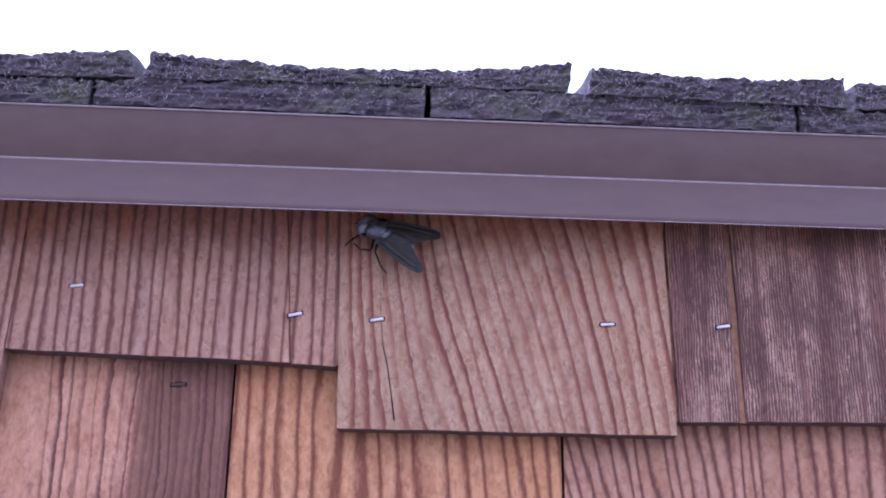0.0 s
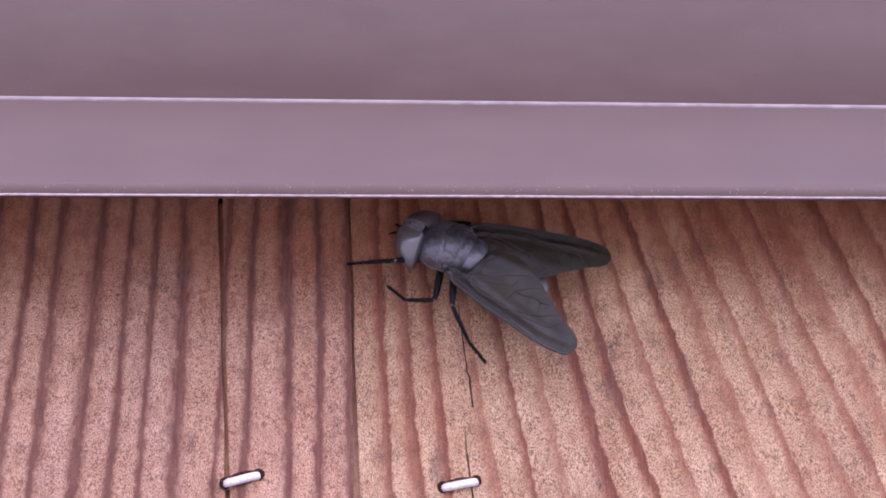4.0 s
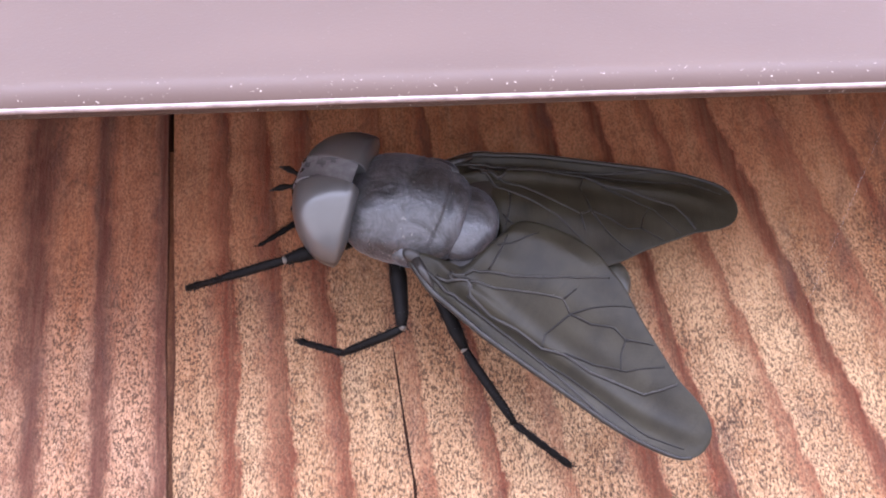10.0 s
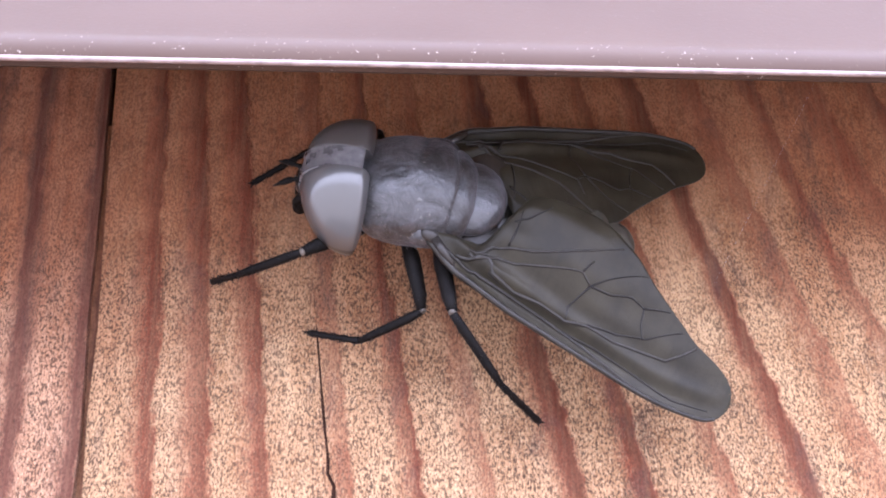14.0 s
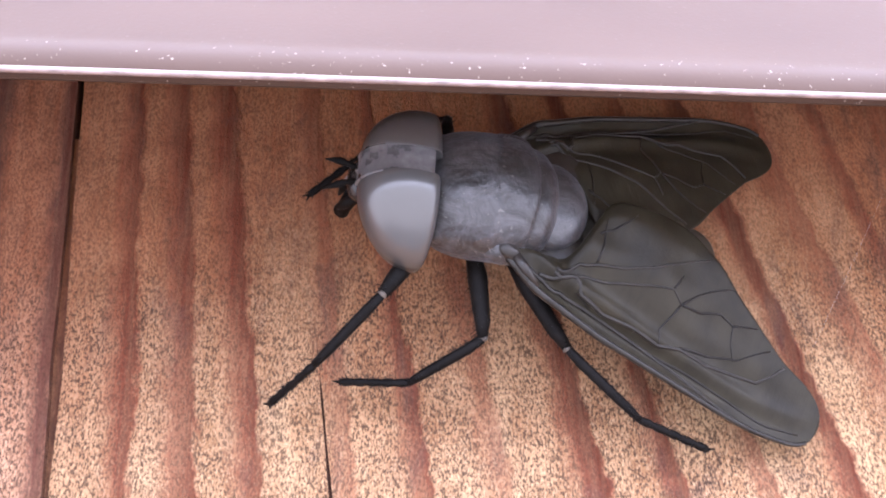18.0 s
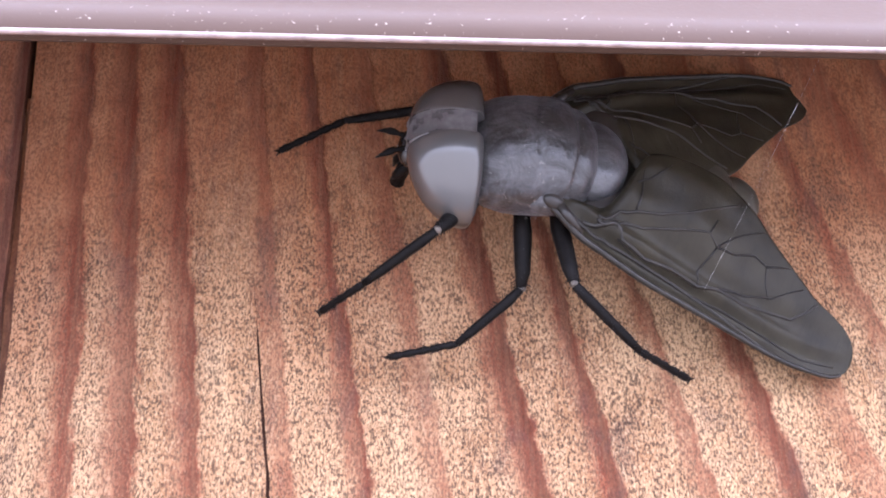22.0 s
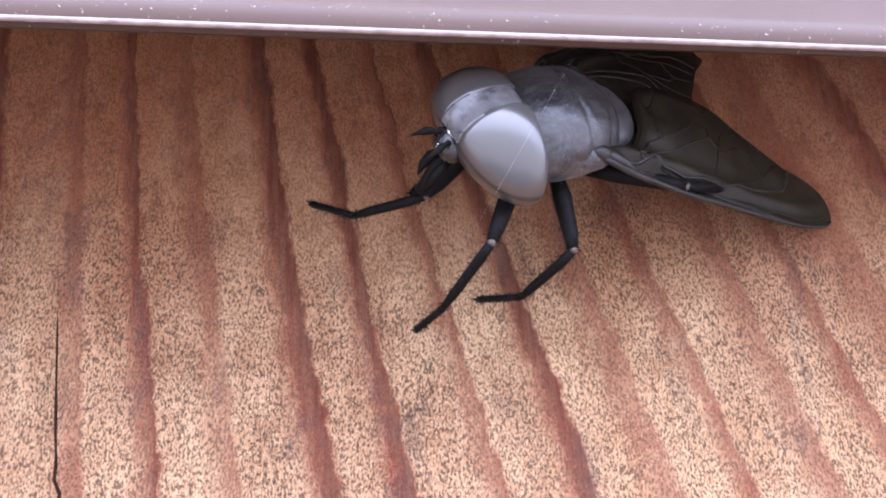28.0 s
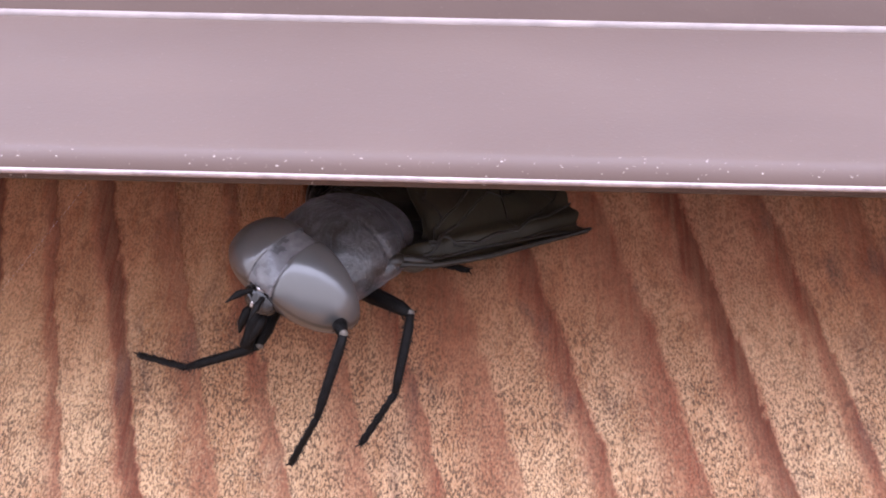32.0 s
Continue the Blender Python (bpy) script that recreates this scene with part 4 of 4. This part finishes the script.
    part("proboscis", bm, MAT_DARK, head)


def build_thorax(fly):
    bm = bmesh.new()

    def shape(p):
        # fuller than an ellipsoid at the shoulders and before the hind suture
        a, b = abs(p.x) / 4.35, math.sqrt((p.y / 3.95) ** 2 + (p.z / 2.95) ** 2)
        p *= 1 / (a ** 2.7 + b ** 2.7) ** (1 / 2.7)
        if p.z > 0:
            p.z *= 1 + 0.06 * math.cos(p.x * 0.9)
        groove = math.exp(-((p.x + 0.3 + 0.12 * abs(p.y)) / 0.2) ** 2) * min(1, abs(p.y) / 1.6) * (1 if p.z > 0 else 0)
        mid = math.exp(-(p.y / 0.13) ** 2) * (1 if p.z > 0 else 0) * math.exp(-((p.x - 1.0) / 2.2) ** 2)
        stripe = math.exp(-((abs(p.y) - 1.5) / 0.16) ** 2) * (1 if p.z > 0 else 0) * math.exp(-((p.x - 0.6) / 2.0) ** 2)
        rear = math.exp(-((p.x + 3.05 - 0.05 * p.y * p.y) / 0.2) ** 2) * (1 if p.z > -0.5 else 0)
        p *= 1 - 0.04 * groove - 0.055 * rear - 0.010 * mid - 0.008 * stripe + 0.009 * noise.noise(p * 1.4) + 0.004 * noise.noise(p * 4.0)
        p.x = max(p.x, -4.1 + 0.25 * (p.x + 4.1)) if p.x < -3.6 else p.x
        return p

    ellipsoid(bm, (0.2, 0, -0.4), (4.3, 3.8, 2.85), None, 120, 80, shape)
    thorax = part("thorax", bm, MAT_THORAX, fly, "dull black thorax dusted with bluish grey")
    bm = bmesh.new()
    ellipsoid(bm, (-3.65, 0, -0.5), (2.45, 2.85, 1.35), Matrix.Rotation(radians(-5), 4, "Y"), 40, 28)
    part("scutellum", bm, MAT_THORAX, thorax)
    for s in (1, -1):
        bm = bmesh.new()
        ellipsoid(bm, (-4.6, s * 2.9, -1.0), (1.7, 1.25, 0.4), Matrix.Rotation(radians(s * 25), 4, "Z"), 20, 12)
        part("calypter", bm, MAT_BASE, thorax, "brown membrane flap behind the wing's root")
        bm = bmesh.new()
        ellipsoid(bm, (2.7, s * 2.75, -0.1), (1.0, 0.8, 0.9), None, 16, 12)
        part("shoulder_lobe", bm, MAT_THORAX, thorax)
        bm = bmesh.new()
        ellipsoid(bm, (-1.0, s * 3.5, -0.2), (1.5, 0.75, 0.9), None, 16, 12)
        part("side_ridge", bm, MAT_THORAX, thorax)
    # short hairs round the thorax
    rnd = random.Random(9)
    bm = bmesh.new()
    for _ in range(360):
        a, b = rnd.uniform(0, 2 * math.pi), rnd.uniform(-0.6, 0.5) if _ % 8 else rnd.uniform(0.5, 1.4)
        n = Vector((math.cos(a) * math.cos(b) / 4.3, math.sin(a) * math.cos(b) / 3.9, math.sin(b) / 2.9))
        p = Vector((0.2 + 4.3 * math.cos(a) * math.cos(b), 3.9 * math.sin(a) * math.cos(b), -0.4 + 2.9 * math.sin(b)))
        d = (n.normalized() + Vector((-0.5, 0, 0.1)) + Vector([rnd.uniform(-0.3, 0.3) for _ in range(3)])).normalized()
        tube(bm, [p * 0.99, p + d * rnd.uniform(0.15, 0.42)], [0.011, 0.003], 3, False)
    hair = part("hairs", bm, MAT_HAIR, thorax, "fine pale hairs")
    hair["kind"] = "stuff"


def build_abdomen(fly):
    # six overlapping plates, broad and domed
    for k in range(6):
        x0 = -5.2 - 1.65 * k
        w = (3.6, 4.1, 4.2, 3.8, 3.0, 1.9)[k]
        high = (1.45, 1.8, 1.8, 1.6, 1.3, 0.9)[k]
        bm = bmesh.new()

        def plate(p):
            p.z = p.z if p.z > 0 else p.z * 0.7
            return p

        ellipsoid(bm, (x0 - 0.3, 0, -3.2 - 0.2 * k), (1.75, w, high), Matrix.Rotation(radians(-6), 4, "Y"), 40, 20, plate)
        part("abdomen_segment", bm, MAT_ABDOMEN, fly, "olive-grey abdomen plate with a satin sheen")


# the wing: length fraction, leading edge, trailing edge (millimetres across; the leading edge is on the positive side)
WING_EDGE = [(0.0, 0.35, -0.5), (0.02, 0.5, -0.6), (0.1, 1.28, -1.1), (0.145, 1.45, -1.7), (0.168, 1.52, -4.0), (0.182, 1.56, -5.4), (0.2, 1.62, -6.1), (0.253, 1.7, -6.7), (0.317, 1.79, -7.15), (0.37, 1.8, -7.3), (0.436, 1.8, -7.2), (0.5, 1.8, -6.7), (0.56, 1.8, -6.2), (0.64, 1.8, -5.2), (0.713, 1.8, -4.4), (0.777, 1.74, -3.75), (0.83, 1.62, -3.2), (0.905, 1.3, -2.75), (0.95, 1.0, -2.35), (0.98, 0.55, -1.85), (0.994, 0.1, -1.35), (1.0, -0.35, -0.95)]
WING_LONG = 22.0


def wing_edge(f):
    """The leading and trailing edge at f, on a smooth curve through WING_EDGE."""
    rows = WING_EDGE
    k = max(i for i in range(len(rows) - 1) if rows[i][0] <= f or i == 0)
    a, b = rows[k], rows[k + 1]
    before, after = rows[max(k - 1, 0)], rows[min(k + 2, len(rows) - 1)]
    h = b[0] - a[0]
    u = (f - a[0]) / h
    got = []
    for c in (1, 2):
        m0 = (b[c] - before[c]) / (b[0] - before[0]) * h
        m1 = (after[c] - a[c]) / (after[0] - a[0]) * h
        got.append((2 * u ** 3 - 3 * u * u + 1) * a[c] + (u ** 3 - 2 * u * u + u) * m0 + (3 * u * u - 2 * u ** 3) * b[c] + (u ** 3 - u * u) * m1)
    return got


def wing_point(f, v):
    """A point of the wing's sheet: f along it, v across from the leading edge (0) to the trailing edge (1)."""
    lead, trail = wing_edge(f)
    across = lead + (trail - lead) * v
    d = lead - across       # millimetres behind the leading edge
    # pleats behind the leading edge, flattening towards the tip, and slack ripples in the broad hind part
    pleat = (0.30 * math.exp(-(d / 0.4) ** 2) - 0.34 * math.exp(-((d - 0.95) / 0.45) ** 2) + 0.26 * math.exp(-((d - 1.75) / 0.4) ** 2) - 0.2 * math.exp(-((d - 2.7) / 0.6) ** 2)) * min(1.0, f * 8) * (1 - f * f)
    slack = (0.10 * math.sin(f * 21 + d * 1.1) + 0.07 * math.sin(d * 2.3 - f * 9)) * min(1.0, d / 4) * (1 - f)
    # the hind lobe arches over the abdomen and turns down at its rim
    dome = 0.75 * math.exp(-((f - 0.32) / 0.2) ** 2) * math.sin(math.pi * min(1.0, d / 9.5)) + 0.35 * math.sin(math.pi * min(1.0, v * 0.9)) * (1 - f)
    rim = -0.35 * max(0.0, v - 0.86) / 0.14 * math.exp(-((f - 0.3) / 0.2) ** 2)
    return Vector((-f * WING_LONG, across, dome + pleat + slack + rim))


VEINS = [
    [(0.0, 0.0), (0.11, 0.03), (0.2, 0.02), (0.3, 0.01), (0.48, 0.01), (0.66, 0.01), (0.8, 0.01), (0.9, 0.01), (0.95, 0.01), (0.98, 0.02)],
    [(0.03, 0.3), (0.11, 0.33), (0.185, 0.13), (0.275, 0.12), (0.46, 0.1), (0.55, 0.09), (0.65, 0.06), (0.76, 0.02)],
    [(0.09, 0.42), (0.141, 0.5), (0.209, 0.19), (0.29, 0.15), (0.374, 0.17), (0.464, 0.17), (0.526, 0.24), (0.616, 0.28), (0.716, 0.42), (0.775, 0.51), (0.81, 0.72), (0.837, 0.94)],
    [(0.12, 0.62), (0.177, 0.32), (0.25, 0.34), (0.337, 0.43), (0.434, 0.54), (0.475, 0.5)],
    [(0.12, 0.7), (0.19, 0.42), (0.277, 0.48), (0.354, 0.58), (0.433, 0.74), (0.508, 0.94)],
    [(0.524, 0.25), (0.613, 0.36), (0.697, 0.54), (0.782, 0.93)],
    [(0.475, 0.5), (0.542, 0.57), (0.6, 0.71), (0.647, 0.74), (0.66, 0.61), (0.686, 0.5)],
    [(0.475, 0.5), (0.461, 0.37), (0.449, 0.27), (0.464, 0.17)],
    [(0.475, 0.5), (0.514, 0.66), (0.609, 0.97)],
    [(0.434, 0.54), (0.448, 0.67)],
    [(0.186, 0.72), (0.216, 0.74), (0.241, 0.83), (0.262, 0.9)],
    [(0.137, 0.57), (0.202, 0.18), (0.254, 0.14)],
    [(0.643, 0.73), (0.72, 0.96)],
    [(0.46, 0.1), (0.58, 0.14), (0.72, 0.16), (0.85, 0.13), (0.95, 0.2)],
    [(0.209, 0.45), (0.205, 0.61), (0.19, 0.84)],
]


def build_wing(fly, s):
    """One wing, hinged at the thorax's side (s = 1: the fly's left)."""
    nf, nv = 110, 44
    bm = bmesh.new()
    sheets = []
    for dz in (0.035, -0.035):
        rows = []
        for i in range(nf + 1):
            rows.append([])
            for j in range(nv + 1):
                p = wing_point(i / nf, j / nv)
                rows[-1].append(bm.verts.new(Vector((p.x, s * p.y, p.z + dz)) * MM))
        sheets.append(rows)
    top, bot = sheets
    for i in range(nf):
        for j in range(nv):
            bm.faces.new((top[i][j], top[i][j + 1], top[i + 1][j + 1], top[i + 1][j]))
            bm.faces.new((bot[i][j], bot[i + 1][j], bot[i + 1][j + 1], bot[i][j + 1]))
        bm.faces.new((top[i][0], top[i + 1][0], bot[i + 1][0], bot[i][0]))
        bm.faces.new((top[i + 1][nv], top[i][nv], bot[i][nv], bot[i + 1][nv]))
    for j in range(nv):
        bm.faces.new((top[0][j + 1], top[0][j], bot[0][j], bot[0][j + 1]))
        bm.faces.new((top[nf][j], top[nf][j + 1], bot[nf][j + 1], bot[nf][j]))
    bmesh.ops.recalc_face_normals(bm, faces=bm.faces)
    wing = part("wing", bm, MAT_WING, fly, "smoky dark brown wing folded back over the abdomen")
    for k, vein in enumerate(VEINS):
        bm = bmesh.new()
        pts = []
        for (f0, v0), (f1, v1) in zip(vein, vein[1:]):
            for m in range(4):
                pts.append(wing_point(f0 + (f1 - f0) * m / 4, v0 + (v1 - v0) * m / 4))
        pts.append(wing_point(*vein[-1]))
        pts = [(p.x, s * p.y, p.z + 0.03) for p in pts]
        thick = 0.24 if k == 0 else 0.16 if k < 3 else 0.12 if k < 5 else 0.085
        tube(bm, pts, [thick * (1 - 0.5 * m / len(pts)) for m in range(len(pts))], 6)
        part("vein", bm, MAT_COSTA if k < 5 else MAT_VEIN, wing)
    bm = bmesh.new()
    ellipsoid(bm, (0.1, 0, 0.1), (0.75, 0.5, 0.45), None, 14, 10)
    tube(bm, [(-0.3, s * 0.1, 0.25), (-1.2, s * 0.55, 0.38), (-2.2, s * 1.0, 0.36)], [0.34, 0.3, 0.16], 8)
    part("wing_base", bm, MAT_BASE, wing, "paler hardened base of the wing")
    return wing


WING_HINGE = {1: Vector((-1.3, 3.75, 0.3)), -1: Vector((-1.1, -3.7, -0.3))}


def wing_pose(s, back, droop, twist):
    """back: degrees from the body's axis outwards; droop: the tip's fall; twist: the leading edge's fall."""
    r = Matrix.Rotation(radians(-s * back), 4, "Z") @ Matrix.Rotation(radians(-droop), 4, "Y") @ Matrix.Rotation(radians(-s * twist), 4, "X")
    return Matrix.Translation(WING_HINGE[s] * MM) @ r


# legs: hip in fly space, length of thigh and of shin with foot, toe at rest
LEGS = {
    "front_left": ((3.0, 1.8, -2.2), 5.6, 10.2, (11.0, 8.6, -7.0)),
    "mid_left": ((0.4, 2.6, -2.4), 5.2, 9.2, (8.3, 6.3, -7.0)),
    "hind_left": ((-1.8, 2.4, -2.4), 6.6, 10.6, (-9.0, 11.6, -7.0)),
    "front_right": ((3.0, -1.8, -2.2), 5.6, 10.2, (9.5, -3.6, -7.0)),
    "mid_right": ((0.4, -2.6, -2.4), 6.0, 9.6, (5.5, -4.5, -7.0)),
    "hind_right": ((-1.8, -2.4, -2.4), 6.6, 10.6, (-8.5, -5.0, -7.0)),
}


# the way that each knee bends
BEND = {"front_left": (0.1, 0.5, 0.6), "mid_left": (-0.4, 1.0, -0.1), "hind_left": (-0.3, 0.7, 0.0), "front_right": (-0.3, -1.0, -0.15), "mid_right": (-0.2, -0.6, -1.0), "hind_right": (-0.2, -0.6, -1.0)}

# and after it has turned to hang head down
BEND_LATE = {"front_left": (0.1, 0.35, 0.8), "mid_left": (-0.1, 0.7, 0.8), "hind_left": (-1.0, 0.2, -0.2), "front_right": (0.2, 0.7, 0.2), "mid_right": (-0.2, -0.6, -1.0), "hind_right": (-0.2, -0.6, -1.0)}


def bristles(bm, rnd, a, b, r, count):
    for _ in range(count):
        p = a.lerp(b, rnd.random())
        d = Vector((0, rnd.gauss(0, 1), rnd.gauss(0, 1))).normalized()
        tube(bm, [p + d * r * 0.8, p + d * (r + rnd.uniform(0.12, 0.32)) + (b - a).normalized() * 0.25], [0.03, 0.006], 3, False)


def build_leg(fly, name):
    """A leg of two moving pieces: the thigh along its own x, and the shin with the jointed foot from the knee on."""
    _, thigh, shin, _ = LEGS[name]
    rnd = random.Random(len(name) * 7 + ord(name[0]))
    zero = Vector()
    bm = bmesh.new()
    tube(bm, [zero, (thigh * 0.3, 0, 0.12), (thigh * 0.8, 0, 0.12), (thigh, 0, 0)], [0.45, 0.6, 0.48, 0.3], 10)
    bristles(bm, rnd, zero, Vector((thigh, 0, 0)), 0.42, 110)
    leg = part("leg", bm, MAT_DARK, fly, "bristly black leg")
    bm = bmesh.new()
    ankle = Vector((shin * 0.54, 0, 1.25))
    tube(bm, [zero, ankle * 0.2 + Vector((0, 0, 0.08)), ankle * 0.8, ankle], [0.27, 0.33, 0.30, 0.22], 10)
    bristles(bm, rnd, zero, ankle, 0.28, 110)
    lower = part("shin", bm, MAT_DARK, leg)
    bm = bmesh.new()
    toe = Vector((shin, 0, 0))
    line = [ankle.lerp(toe, k / 10) for k in range(11)]
    tube(bm, line, [0.27 if k % 2 else 0.20 for k in range(11)], 8)
    bristles(bm, rnd, ankle, toe, 0.22, 80)
    tube(bm, [toe, toe + Vector((0.35, 0.25, -0.15))], [0.10, 0.03], 6)
    tube(bm, [toe, toe + Vector((0.35, -0.25, -0.15))], [0.10, 0.03], 6)
    foot = part("foot", bm, MAT_DARK, leg)
    bm = bmesh.new()
    ellipsoid(bm, (thigh, 0, 0.06), (0.20, 0.28, 0.28), None, 12, 8)
    part("knee", bm, MAT_KNEE, leg, "pale knee joint")
    return leg, lower, foot


def frame_of(ahead, up):
    """A turn whose x is ahead and whose z lies towards up."""
    x = ahead.normalized()
    y = up.cross(x).normalized()
    return Matrix((x, y, x.cross(y))).transposed().to_4x4()


def leg_poses(name, body, toe, late):
    """The thigh's pose in fly space and the shin's in the thigh's, so that the foot stands at toe (world, metres)."""
    hip, thigh, shin, _ = LEGS[name]
    hip, to = Vector(hip), (body.inverted() @ toe) / MM
    d = to - hip
    far = min(max(d.length, abs(shin - thigh) + 0.3), (thigh + shin) * 0.985)
    d = d.normalized()
    pole = Vector(BEND[name]).lerp(Vector(BEND_LATE[name]), late)
    pole = (pole - d * pole.dot(d)).normalized()
    c = (thigh ** 2 + far ** 2 - shin ** 2) / (2 * thigh * far)
    knee = hip + d * thigh * c + pole * thigh * math.sqrt(max(0.0, 1 - c * c))
    upper = Matrix.Translation(hip * MM) @ frame_of(knee - hip, pole)
    lower = Matrix.Translation(knee * MM) @ frame_of(hip + d * far - knee, pole)
    return upper, upper.inverted() @ lower


def between(rows, t):
    """The values of rows (seconds, a, b) at t."""
    for (t0, *a), (t1, *b) in zip(rows, rows[1:]):
        if t <= t1:
            f = max(0.0, (t - t0) / (t1 - t0))
            return [p + (q - p) * f for p, q in zip(a, b)]
    return rows[-1][1:]


def build_fly():
    fly = tagged(empty("horse_fly"), "large black horse fly with grey eyes clinging under the flashing", "fly")
    build_head(fly)
    build_thorax(fly)
    build_abdomen(fly)
    wings = {s: build_wing(fly, s) for s in (1, -1)}
    for s, wing in wings.items():
        wing.matrix_basis = wing_pose(s, 20, 8, 12)
    legs = {name: build_leg(fly, name) for name in LEGS}
    return fly, wings, legs


fly, wings, legs = build_fly()


def motions():
    rows = [(t, fly_pose(*row)) for t, *row in FLY]
    walk(fly, rows)
    for s, keys in ((1, WING_LEFT), (-1, WING_RIGHT)):
        walk(wings[s], [(t, wing_pose(s, back, droop, 10 if s > 0 else 0)) for t, back, droop in keys])
    steps = {"front_left": FRONT_LEFT, "mid_left": MID_LEFT, "hind_left": HIND_LEFT, "front_right": FRONT_RIGHT, "mid_right": [(29.2, 4.5, 10.0), (30.3, 4.5, 10.0), (31.0, 8.6, 11.6), (32.0, 13.0, 13.0)]}
    for name, (leg, lower, foot) in legs.items():
        high, low = [], []
        for t, m in rows:
            rest = m @ (Vector(LEGS[name][3]) * MM)
            toe = Vector((rest.x, -0.4 * MM, rest.z))
            if name in steps and t >= steps[name][1][0] - 1.6:
                x, z = between(steps[name], t)
                toe = Vector((x * MM, -0.4 * MM, z * MM))
            a, c = leg_poses(name, m, toe, min(1.0, max(0.0, (t - 22.0) / 3.0)))
            high.append((t, a))
            low.append((t, c))
        walk(leg, high)
        walk(lower, low)
        walk(foot, low)


motions()
